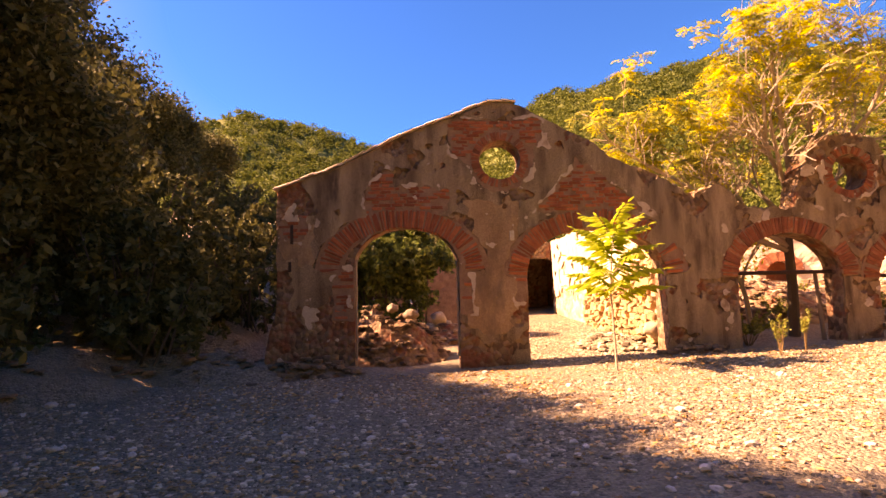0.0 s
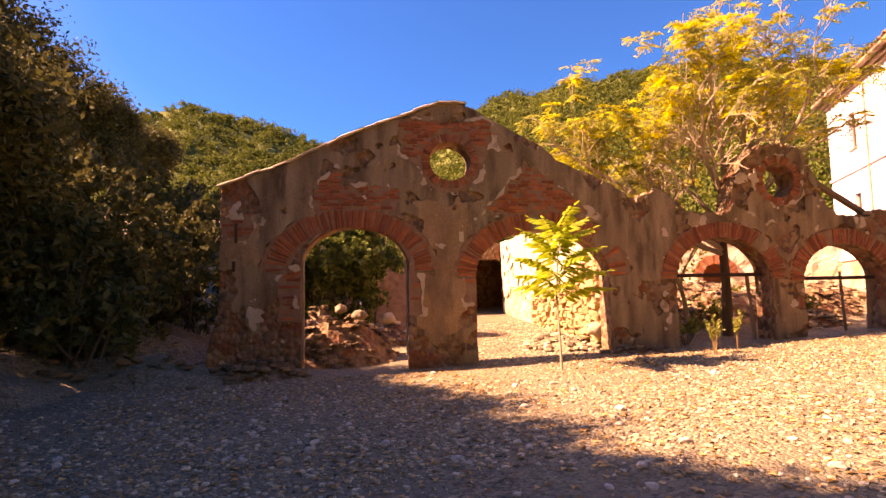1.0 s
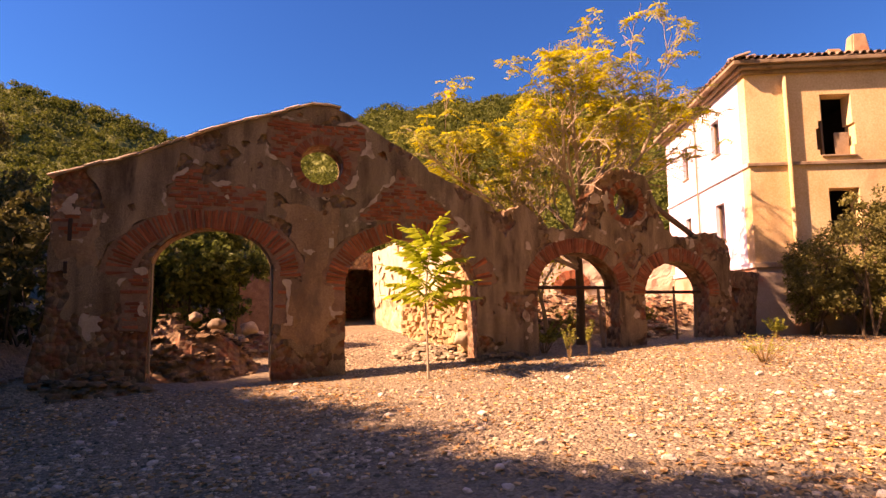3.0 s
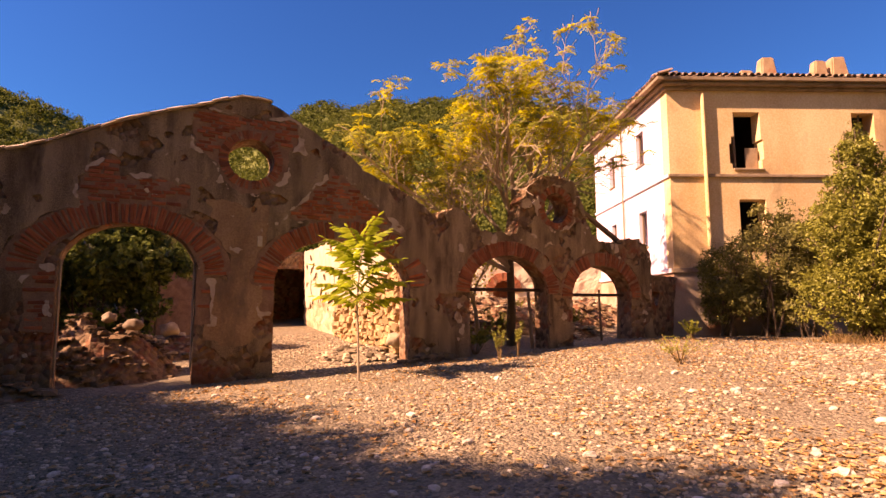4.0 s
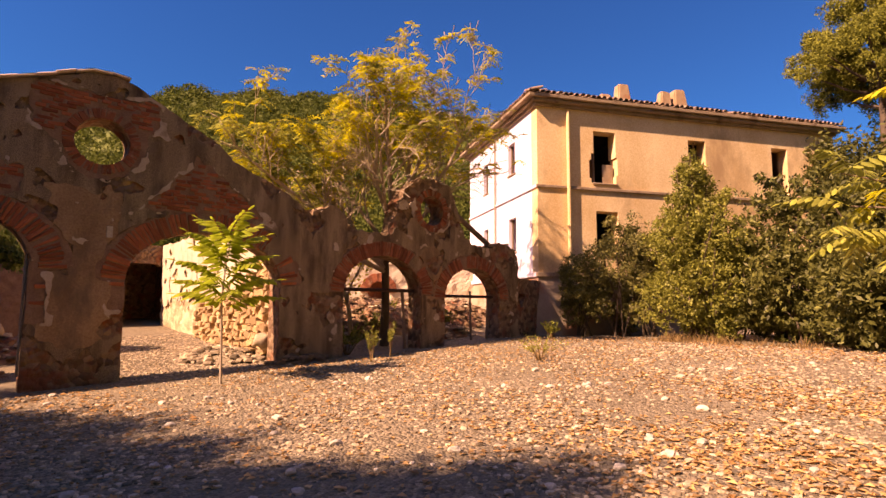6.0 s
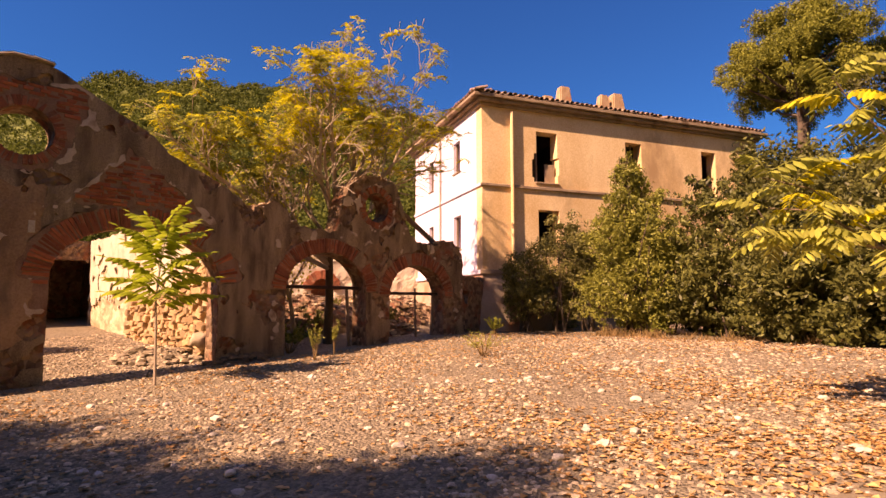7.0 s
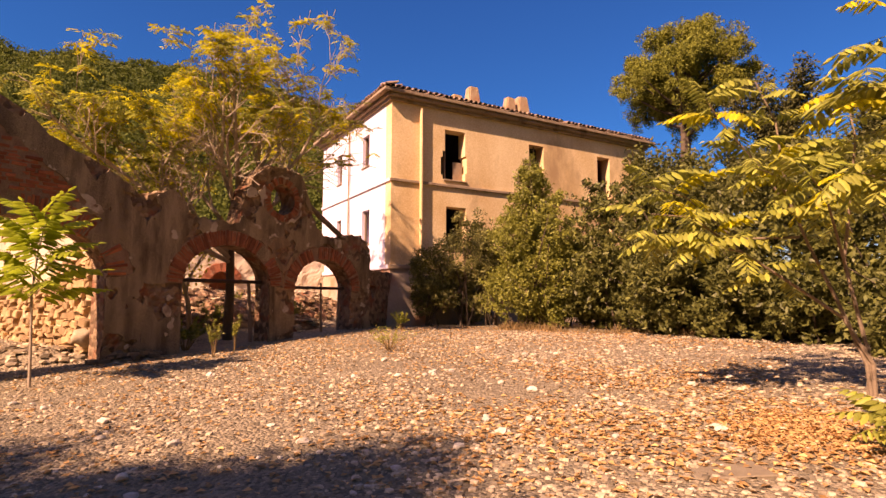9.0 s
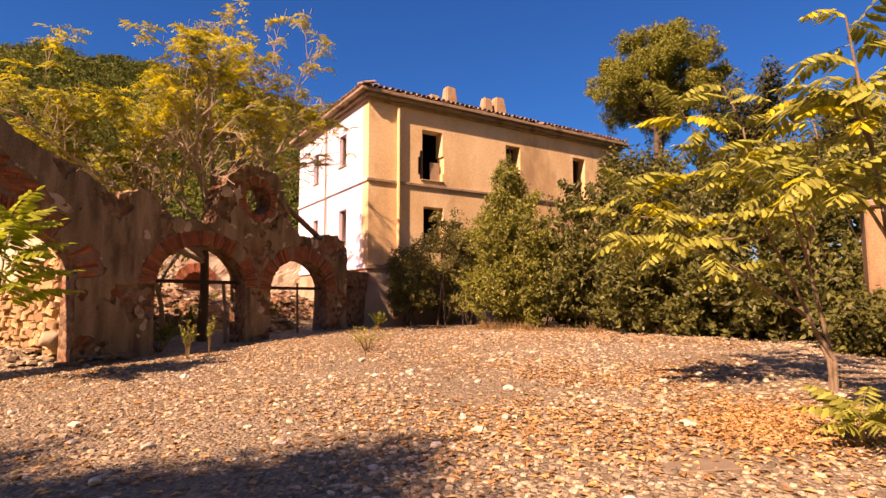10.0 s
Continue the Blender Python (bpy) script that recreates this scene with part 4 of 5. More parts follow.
STEMS = [[(8.62, -0.46, 0.76), (8.43, -0.19, 1.32), (8.02, 0.32, 1.74), (7.58, 0.79, 2.12), (7.21, 1.27, 2.53), (6.92, 1.67, 2.57)],
              [(8.62, -0.4, 0.75), (8.53, -0.14, 1.53), (8.33, 0.13, 2.25), (8.12, 0.31, 2.82), (8.02, 0.39, 3.77), (7.9, 0.58, 4.3)],
              [(8.62, -0.43, 0.82), (8.43, -0.23, 2.02), (8.23, -0.32, 2.7), (8.02, -0.4, 3.42), (8.02, -0.34, 4.0)],
              [(8.23, 0.21, 2.32), (7.68, 0.86, 2.28), (7.2, 1.32, 2.78), (6.81, 1.7, 2.9)],
              [(8.17, 0.26, 2.61), (7.8, 0.61, 3.24), (7.46, 0.94, 3.72), (7.24, 1.06, 3.97)],
              [(7.58, 0.79, 2.12), (7.12, 1.2, 2.21), (6.72, 1.63, 2.27)],
              [(8.12, 0.31, 2.82), (7.52, 0.42, 3.02), (7.2, 0.57, 3.04)],
              [(8.43, -0.23, 2.02), (7.43, -0.08, 2.68), (6.93, 0.06, 2.86)],
              [(6.37, -0.91, 1.0), (6.19, -0.79, 2.07), (5.99, -0.7, 2.84), (5.9, -0.62, 3.53), (5.81, -0.56, 4.01)],
              [(6.19, -0.79, 2.07), (5.91, -0.56, 2.5), (5.72, -0.32, 2.59)],
              [(5.99, -0.7, 2.84), (5.81, -0.56, 3.26), (5.62, -0.36, 3.29)]]
near_tree(STEMS[0][0], STEMS[:8], 3, 8, 0.76)
near_tree(STEMS[8][0], STEMS[8:], 1, 9, 0.74)


def shoot():
    rnd = random.Random(2)
    x, y = 6.17, -0.52
    top = holder("young_shoot", "low young shoot with bright yellow-green feather leaves", "plant", (x, y, gz(x, y)))
    v, f = [], []
    tube(v, f, [Vector((0, 0, -0.02)), Vector((0.02, 0, 0.3))], [0.015, 0.006], 6)
    child("stem", mesh_of("stem", v, f, M_BARK), top)
    for i in range(14):
        child("leaf", FEATHERS[i % 5], top, pose(0, 0, 0.12 + 0.012 * i, 0, -28 + rnd.uniform(-14, 14), i * 137.5) @ Matrix.Diagonal((0.55, 0.55, 0.55, 1)))


shoot()

# ---- shrubs by the house ----
bush("shrub", "dark green upright shrub against the house plinth", (16.75, 10.6, gz(13, 10)), [(0, 0, 2.0, 1.5, 1.3, 1.9), (-0.7, 0.9, 1.6, 0.9, 0.8, 1.4), (0.6, -0.7, 2.6, 0.9, 0.9, 1.2)], M_LEAF_UPRIGHT, 0.10, 34, 81)
bush("climber_bush", "tall ivy-clad bush climbing the house front", (17.0, 7.9, gz(13, 8)), [(0, 0, 1.5, 1.75, 1.6, 1.6), (0.1, 0.1, 2.9, 1.4, 1.4, 1.3), (0.25, 0.2, 4.0, 1.0, 1.0, 1.0), (0.35, 0.3, 4.8, 0.6, 0.6, 0.75), (0.5, 0.4, 5.45, 0.32, 0.32, 0.6), (0.7, -0.5, 1.3, 1.1, 1.0, 1.2)], M_LEAF_IVY, 0.10, 36, 82)
HEDGE = ((18.2, 5.6, 2.0, 5.2), (17.0, 3.2, 1.9, 4.6), (16.0, 0.9, 1.9, 4.5), (15.4, -1.5, 1.9, 4.3), (19.5, 3.5, 1.8, 6.0))
for k, (x, y, r, h) in enumerate(HEDGE):
    tagged(bush("shrub", "dense broad-leaved evergreen shrub edging the yard", (x, y, gz(x, y)), [(0, 0, h * 0.45, r, r, h * 0.5), (-0.6, -0.3, h * 0.22, r, r, h * 0.26)], M_LEAF_BUSH, 0.15, 20, 90 + k), group="shrubs edging the yard")


# ---- distant trees ----
def pine():
    rnd, rng = random.Random(6), np.random.default_rng(6)
    top = holder("stone_pine", "umbrella-shaped stone pine above the roofs", "tree", (39.2, 7.2, 0.3))
    v, f = [], []
    tube(v, f, [Vector((0, 0, 0)), Vector((0.2, 0.2, 7)), Vector((0, 0, 12)), Vector((0, 0.1, 17))], [0.5, 0.4, 0.32, 0.15], 8)
    cs, sp = [], []
    for i in range(125):
        d = Vector((rnd.gauss(0, 1), rnd.gauss(0, 1), rnd.gauss(0.25, 0.8))).normalized()
        k = rnd.uniform(0.45, 1.0)
        c = Vector((d.x * 4.1 * k, d.y * 4.1 * k, 15.9 + d.z * (3.9 if d.z > 0 else 3.4) * k))
        if i % 2 == 0:
            tube(v, f, [Vector((0, 0, min(c.z - 1.5, 15.5))), Vector((c.x * 0.5, c.y * 0.5, c.z - 1.0)), c], [0.12, 0.08, 0.03], 5)
        for q in range(10):
            e = Vector((rnd.gauss(0, 1), rnd.gauss(0, 1), rnd.gauss(0.2, 0.6)))
            cs.append(tuple(c + e.normalized() * 0.6))
            sp.append(0.42)
    child("trunk", mesh_of("trunk", v, f, M_BARK_DARK), top)
    lv, lf = leaf_cloud(cs, sp, 80, 0.2, rng, aspect=0.3)
    child("crown", quad_mesh("crown", lv, lf, M_LEAF_PINE), top)


pine()
for k, (x, y, h) in enumerate(((40.0, 0.6, 14.2), (39.0, -4.6, 12.4), (38.0, -2.0, 10.5))):
    tree("conifer", "dark narrow evergreen beyond the shrubs", (x, y, 0.3), (0, 0, 1), h, 0.22, 4, 0.25, M_LEAF_OAK, M_BARK_DARK, 0.22, 70, 0.6, 120 + k, fork=3, first=0.4)
for k, (x, y, h) in enumerate(((27.0, 1.0, 7.6), (29.0, 5.0, 8.0), (32.0, 3.0, 9.0), (30.0, -4.0, 9.0), (24.0, -5.0, 8.0))):
    tree("broadleaf_tree", "green broadleaf tree behind the shrubs", (x, y, 0.3), (0, 0, 1), h, 0.7, 4, 0.2, M_LEAF_BUSH, M_BARK_DARK, 0.2, 34, 0.75, 130 + k)

# ---- inside the ruin ----
side_wall = holder("wall_side", "sunlit inner wall with lime plaster over ochre stones", "wall", kind="structure")


def side_field(y, z):
    return min(3.85 - z + ragged(y, z, 1.2, 0.15), y - 12.62 - 0.25 * smooth(1.8, 0.2, z) * 0 + ragged(y, z, 2.5, 0.1, 1.0), 23.2 - y)


v, f = slab(side_field, 12.4, 23.4, 0.1, 4.2, 0.1, -0.5, lambda y, d, z: (5.62 - d, y, z), 0.07)
child("masonry", mesh_of("masonry", v, f, M_OCHRE), side_wall, label="rough ochre stonework")
v, f = slab(lambda y, z: min(side_field(y, z) - 0.03, z - 1.7 - 0.75 * smooth(17, 13, y) + ragged(y, z, 1.5, 0.55, 6.0) + ragged(y, z, 5.0, 0.16, 2.0), 0.3 - noise.noise((y * 1.9, z * 2.3, 4.4)) - 0.4 * noise.noise((y * 6, z * 6, 1.4))), 12.4, 23.4, 0.1, 4.2, 0.06, -0.03,
            lambda y, d, z: (5.55 - d, y, z), 0.015)
child("plaster", mesh_of("plaster", v, f, M_LIT_PLASTER), side_wall, label="bright lime plaster")


def stone_courses():
    """Single stones bedded in the lower part of the inner wall."""
    rnd = random.Random(31)
    shapes = []
    for k in range(5):
        bm = bmesh.new()
        bmesh.ops.create_cube(bm, size=1)
        bmesh.ops.bevel(bm, geom=bm.edges[:], offset=0.1, segments=1, affect="EDGES")
        for q in bm.verts:
            q.co *= 1 + 0.22 * noise.noise(q.co * 2 + Vector((k * 4, 0, 0)))
        d = bpy.data.meshes.new("wall_stone")
        bm.to_mesh(d)
        bm.free()
        d.materials.append(M_WALL_STONE)
        shapes.append(d)
    z = 0.35
    while z < 2.9:
        h = rnd.uniform(0.09, 0.19)
        y = 12.75 + rnd.uniform(0, 0.2)
        while y < 18.5:
            w = rnd.uniform(0.08, 0.36)
            if z > gz(5.6, y) - 0.05 and z < 1.9 + 0.85 * smooth(17, 13, y) - 0.5 * rnd.random() and rnd.random() > 0.22:
                child("wall_stone", rnd.choice(shapes), side_wall, pose(5.6 + rnd.uniform(-0.03, 0.03), y + w / 2, z + rnd.uniform(-0.05, 0.05), rnd.uniform(-22, 22), rnd.uniform(-8, 8), rnd.uniform(-8, 8)) @ Matrix.Diagonal((0.2 + 0.1 * rnd.random(), w * 1.05, h * rnd.uniform(0.6, 1.5), 1)))
            y += w + 0.02
        z += h + 0.012


stone_courses()
# opening and closed box are added to stand in for a shaded wall
back_wall = holder("wall_back", "shaded back wall of the ruin with an added dark opening", "wall", kind="structure")
v, f = slab(lambda x, z: min(3.8 - z + ragged(x, z, 1.3, 0.2), x - 1.9, 5.6 - x, max(abs(x - 4.75) - 0.75, z - 3.1)), 1.8, 5.7, 0.2, 4.2, 0.1, 0.5, lambda x, d, z: (x, 23.22 + d, z), 0.05)
child("masonry", mesh_of("masonry", v, f, M_RUBBLE), back_wall)
bm = bmesh.new()
for lo, hi in (((3.0, 23.75, 0.2), (3.3, 27.0, 3.6)), ((6.2, 23.75, 0.2), (6.5, 27.0, 3.6)), ((3.0, 27.0, 0.2), (6.5, 27.3, 3.6)), ((2.9, 23.74, 3.6), (6.6, 27.4, 3.85))):
    add_box(bm, lo, hi)
part("dark_box", bm, M_RUBBLE, back_wall, "closed box added behind the opening to darken it")
hut = holder("wall_hut", "dark red brick remnant of an inner building", "wall", kind="structure")
v, f = slab(lambda x, z: min(3.0 - z + ragged(x, z, 1.1, 0.25), x + 1.0, 1.5 - x + ragged(x, z, 2, 0.2), -arch_field((-0.35, 0.3, 1.9, 0.25), x, z)), -1.2, 1.9, 0.3, 3.5, 0.1, 0.4, lambda x, d, z: (x, 21.6 + d, z), 0.04)
child("masonry", mesh_of("masonry", v, f, M_MORTAR), hut)

far_wall = holder("wall_far", "pale sunlit ruin wall with a brick-edged arch", "wall", kind="structure")
FM = pose(15.2, 21.2, 0, 0, 0, HTH)
FA = (-0.9, 0.5, 2.2, 0.5)


def far_place(x, d, z):
    return tuple(FM @ Vector((x, d, z)))


v, f = slab(lambda x, z: min(4.3 + 0.25 * math.sin(x) - z + ragged(x, z, 1.2, 0.25), x + 4.5, 7 - x, -arch_field(FA, x, z)), -4.6, 7.1, 0.8, 5.0, 0.1, 0.5, far_place, 0.05)
child("masonry", mesh_of("masonry", v, f, M_LIT_PLASTER), far_wall)
rnd_far = random.Random(3)
for i in range(26):
    t = math.pi * (i + 0.5) / 26
    p = FM @ Vector((FA[0] + (FA[1] + 0.17) * math.cos(t), -0.02, FA[2] + (FA[3] + 0.17) * math.sin(t)))
    child("arch_brick", VOUSSOIRS_DARK[i % 4], far_wall, Matrix.Translation(p) @ pose(0, 0, 0, 0, 0, HTH) @ pose(0, 0, 0, 0, 90 - math.degrees(t), 0) @ Matrix.Diagonal((1.7, 1, 1.05, 1)))

# panel added behind the arch in place of its dark, shaded inside
niche = part("niche", box_bm((-0.3, 0.3, 1.0), (1.2, 0.6, 3.1)), M_BRICK_DARK, far_wall, "dark red panel added for the shade inside the arch")
niche.matrix_basis = FM @ Matrix.Translation((-1.35, 0.22, 0))
low_wall = holder("wall_low", "low shaded rubble wall joining the ruin to the house", "wall", kind="structure")
v, f = slab(lambda x, z: min(2.46 - z + ragged(x, z, 2, 0.05), x - 13.32, 15.4 - x, max(z - 1.98, 1.45 - z + abs(x - 13.95) * 1.8, abs(x - 13.95) - 0.3)), 13.2, 15.5, -0.2, 2.7, 0.08, 0.45,
            lambda x, d, z: (x, 12.25 + d + 0.25 * (x - 13.3), z), 0.04)
child("masonry", mesh_of("masonry", v, f, M_RUBBLE), low_wall)

bush("fig_bush", "leafy green bush growing inside the ruin", (-1.5, 17.2, 0.6), [(0, 0, 2.3, 1.9, 1.2, 1.5), (1.4, 0.4, 2.4, 1.1, 0.9, 1.2), (0.2, 0.3, 1.0, 1.9, 0.9, 1.0)], M_LEAF_FIG, 0.17, 22, 71, stems=4)


def weed(name, label, at, n, h, spread, material, seed, leaf=0.05, bare=False):
    rnd, rng = random.Random(seed), np.random.default_rng(seed)
    top = holder(name, label, "weed", (at[0], at[1], gz(*at)))
    v, f, tips = [], [], []
    for i in range(n):
        a = rnd.uniform(0, 6.283)
        d = Vector((math.cos(a), math.sin(a), 0)) * spread * rnd.uniform(0.2, 1)
        b = Vector((d.x, d.y, h * rnd.uniform(0.5, 1.0)))
        m = b * 0.5 + Vector((0, 0, 0.1 * h))
        tube(v, f, [Vector((d.x * 0.1, d.y * 0.1, -0.02)), m, b], [0.006, 0.005, 0.002], 4)
        for k in range(6):
            tips.append(tuple(m.lerp(b, k / 5)))
    child("stalk_tuft", mesh_of("stalk_tuft", v, f, M_DRY), top)
    lv, lf = leaf_cloud(tips, 0.05, 3 if bare else 7, leaf, rng, aspect=0.35)
    child("foliage", quad_mesh("foliage", lv, lf, material), top)


def boulder(name, label, at, r, seed, material=M_BOULDER, flat=0.8):
    bm = bmesh.new()
    bmesh.ops.create_icosphere(bm, subdivisions=3, radius=1)
    for q in bm.verts:
        n = noise.noise(q.co * 1.3 + Vector((seed, 0, 0))) * 0.35 + noise.noise(q.co * 3 + Vector((0, seed, 0))) * 0.12
        q.co = Vector((q.co.x, q.co.y * 0.85, q.co.z * flat)) * (1 + n) * r
    for p in bm.faces:
        p.smooth = True
    ob = part(name, bm, material)
    ob.location = at
    return tagged(ob, label, "boulder")


def rubble_pile(label, cx, cy, rx, ry, h, n, seed, material, earth=M_RUBBLE):
    rnd = random.Random(seed)
    top = holder("rubble_pile", label, "rubble", (cx, cy, gz(cx, cy)))
    v, f = [], []
    k = 14
    for i in range(k + 1):
        for j in range(k + 1):
            x, y = -1 + 2 * i / k, -1 + 2 * j / k
            r = math.hypot(x, y)
            z = h * max(0, 1 - r * r) * (1 + 0.4 * noise.noise((x * 3 + seed, y * 3, 0))) - 0.12
            v.append((x * rx, y * ry, z + gz(cx + x * rx, cy + y * ry) - gz(cx, cy)))
    for i in range(k):
        for j in range(k):
            a = i * (k + 1) + j
            f.append((a, a + k + 1, a + k + 2, a + 1))
    child("earth", mesh_of("earth", v, f, earth), top)
    sv, sf = [], []
    for i in range(n):
        a, r = rnd.uniform(0, 6.283), math.sqrt(rnd.random())
        x, y = r * math.cos(a), r * math.sin(a)
        z = h * max(0, 1 - r * r) * (1 + 0.4 * noise.noise((x * 3 + seed, y * 3, 0))) - 0.08 + gz(cx + x * rx, cy + y * ry) - gz(cx, cy)
        pebble(sv, sf, (x * rx, y * ry, z), rnd.uniform(0.06, 0.17), rnd)
    st = child("loose_rubble", mesh_of("loose_rubble", sv, sf, material), top)
    tagged(st, kind="stuff")
    return top


def pebble(v, f, at, r, rnd):
    b = len(v)
    a0 = rnd.uniform(0, 6.28)
    fl = rnd.uniform(0.22, 0.65)
    e = rnd.uniform(0.6, 1.0)
    for ring, (rr, zz) in enumerate(((0.95, -0.1), (0.75, 0.75))):
        for k in range(5):
            a = a0 + 1.2566 * k + ring * 0.5
            q = rr * r * rnd.uniform(0.8, 1.15)
            x, y = q * math.cos(a), q * e * math.sin(a)
            v.append((at[0] + x * math.cos(a0) - y * math.sin(a0), at[1] + x * math.sin(a0) + y * math.cos(a0), at[2] + zz * r * fl))
    for k in range(5):
        m = (k + 1) % 5
        f.append((b + k, b + m, b + 5 + k))
        f.append((b + m, b + 5 + m, b + 5 + k))
    f.append(tuple(b + 5 + k for k in range(5)))


# heaps in shade take the darkened stone, most sunlit ones the pale stone
rubble_pile("shaded heap of earth and fallen stones inside the arch", -1.0, 14.3, 1.75, 1.35, 1.2, 260, 1, M_SHADE_BROWN_STONE)
rubble_pile("brown earth and broken stones at the broken end of the wall", -4.3, 11.9, 2.2, 1.3, 0.5, 90, 11, M_SHADE_BROWN_STONE, M_GROUND)
rubble_pile("fallen stones along the foot of the gable wall", -2.3, 11.75, 1.1, 0.5, 0.4, 90, 12, M_SHADE_BROWN_STONE)
rubble_pile("fallen stones along the foot of the gable wall", 5.9, 11.85, 1.0, 0.4, 0.2, 50, 13, M_SHADE_BROWN_STONE)
rubble_pile("brown earth bank under the shaded shrubs", -7.4, 10.6, 2.4, 2.6, 0.7, 70, 14, M_SHADE_BROWN_STONE, M_GROUND)
rubble_pile("brown earth bank under the shaded shrubs", -5.4, 13.8, 2.2, 1.8, 0.7, 70, 15, M_SHADE_BROWN_STONE, M_GROUND)
rubble_pile("brown earth bank under the shaded shrubs", -8.6, 8.0, 2.2, 2.0, 0.6, 60, 16, M_SHADE_BROWN_STONE, M_GROUND)
rubble_pile("sunlit rubble heap on the inner slope", 0.6, 17.0, 1.6, 1.3, 0.6, 120, 2, M_STONE)
rubble_pile("fallen ochre stones at the foot of the inner wall", 4.9, 13.9, 1.1, 1.7, 0.3, 150, 3, M_STONE, M_GROUND)
rubble_pile("tumbled stones on the sunlit slope behind the arches", 12.0, 17.0, 2.2, 1.6, 0.5, 200, 4, M_STONE)
rubble_pile("tumbled stones beyond the far arch", 16.0, 18.0, 2.0, 1.3, 0.5, 150, 5, M_STONE)
for k, (x, y, rx, ry, h) in enumerate(((10.5, 15.4, 1.7, 1.2, 0.8), (13.0, 15.2, 1.6, 1.1, 0.75), (9.0, 16.6, 1.5, 1.2, 0.6), (15.0, 15.6, 1.3, 1.0, 0.6), (11.8, 13.8, 1.3, 0.7, 0.4), (14.2, 18.2, 1.8, 1.2, 0.6), (11.8, 19.0, 1.8, 1.1, 0.5), (16.6, 16.2, 1.2, 0.8, 0.5))):
    rubble_pile("brown rubble and earth on the slope behind the arches", x, y, rx, ry, h, 130, 20 + k, M_SHADE_BROWN_STONE if k != 4 else M_STONE)
for k, (x, y) in enumerate(((9.6, 14.6), (11.6, 16.4), (13.4, 17.0), (12.2, 14.2))):
    weed("weed", "dry scrubby weeds on the slope behind the arches", (x, y), 18, 0.7, 0.5, M_LEAF_IVY, 30 + k, 0.08)
boulder("boulder", "rounded grey boulder on the rubble heap", (-0.75, 14.3, gz(-1.0, 14.3) + 1.22), 0.15, 1.0)
boulder("boulder", "broad grey boulder on the rubble heap", (-0.28, 14.2, gz(-1.0, 14.3) + 1.06), 0.19, 2.0)
boulder("boulder", "sunlit white boulder inside the ruin", (0.5, 16.6, gz(0.6, 17.0) + 0.68), 0.24, 3.0, M_STONE)
boulder("boulder", "pale fallen block at the end of the inner wall", (5.35, 12.75, 0.72), 0.22, 4.0, M_STONE)


# ---- bars across the arches, beam ----
def rail(label, x0, x1, z, posts):
    top = holder("railing", label, "railing", (x0, WY + 0.3, 0))
    bm = bmesh.new()
    bmesh.ops.create_cone(bm, segments=8, radius1=0.045, radius2=0.045, depth=x1 - x0, cap_ends=True, matrix=pose((x1 - x0) / 2, 0, z, 0, 90, 0))
    part("crossbar", bm, M_IRON, top, "dark horizontal bar")
    for p, r, lean in posts:
        bm = bmesh.new()
        bmesh.ops.create_cone(bm, segments=8, radius1=r, radius2=r * 0.85, depth=1.9, cap_ends=True, matrix=pose(p - x0, 0.06, 1.05, 0, lean, 0))
        part("post", bm, M_WOOD, top, "weathered upright post")


rail("dark bar and wooden posts across the first low arch", 6.95, 9.45, 1.96, ((9.12, 0.05, -4), (7.1, 0.04, 2)))
rail("dark bar and posts across the end arch", 10.2, 12.5, 1.84, ((12.3, 0.05, 3), (11.6, 0.035, -2)))
beam = part("leaning_beam", box_bm((-0.95, -0.07, -0.06), (0.95, 0.07, 0.06), None, 0.015), M_WOOD)
beam.matrix_world = pose(11.68, 12.35, 3.86, 0, 30.5, 0)
tagged(beam, "charred timber beam leaning from the turret", "beam")


# ---- weeds and dry grass ----
weed("weed", "sprawling yellowish weed in the gravel", (9.4, 7.83), 26, 0.55, 0.75, M_LEAF_YGREEN, 1, 0.05, True)
weed("weed", "small green weed near the low wall", (13.2, 10.6), 12, 0.6, 0.3, M_LEAF_YGREEN, 2, 0.08)
weed("weed", "upright green weeds at the arch", (6.9, 10.5), 8, 0.8, 0.2, M_LEAF_IVY, 3, 0.06)
weed("weed", "upright green weeds at the arch", (7.75, 11.0), 7, 0.9, 0.12, M_LEAF_IVY, 4, 0.06)
weed("weed", "low green plants at the foot of the arch", (7.4, 12.4), 26, 0.8, 0.6, M_LEAF_IVY, 5, 0.09)


def dry_grass():
    rnd = random.Random(5)
    v, f = [], []
    clumps = [(rnd.random() ** 1.3, rnd.uniform(-0.5, 0.5), rnd.uniform(0.1, 0.36)) for q in range(34)]
    for i in range(1300):
        t, w, hh = rnd.choice(clumps)
        x, y = 15.5 + 1.3 * t + w * 0.8 + rnd.gauss(0, 0.16), 8.3 - 6.2 * t + w * 0.3 + rnd.gauss(0, 0.16)
        z, h, a = gz(x, y), rnd.uniform(0.5, 1.1) * hh, rnd.uniform(0, 6.28)
        dx, dy = 0.012 * math.cos(a), 0.012 * math.sin(a)
        lx, ly = rnd.uniform(-0.9, 0.7) * h, rnd.uniform(-0.9, 0.9) * h
        b = len(v)
        v += [(x - dx, y - dy, z), (x + dx, y + dy, z), (x + lx, y + ly, z + h)]
        f.append((b, b + 1, b + 2))
    tagged(new("dry_grass", mesh_of("dry_grass", v, f, M_DRY)), "tangled dry grass at the foot of the shrubs", "grass", kind="stuff")


dry_grass()

# ---- pillar at the end of the yard ----
pillar = holder("gate_pillar", "tall pinkish rendered pillar among the shrubs", "pillar", (12.9, -1.62, gz(12.9, -1.6)))
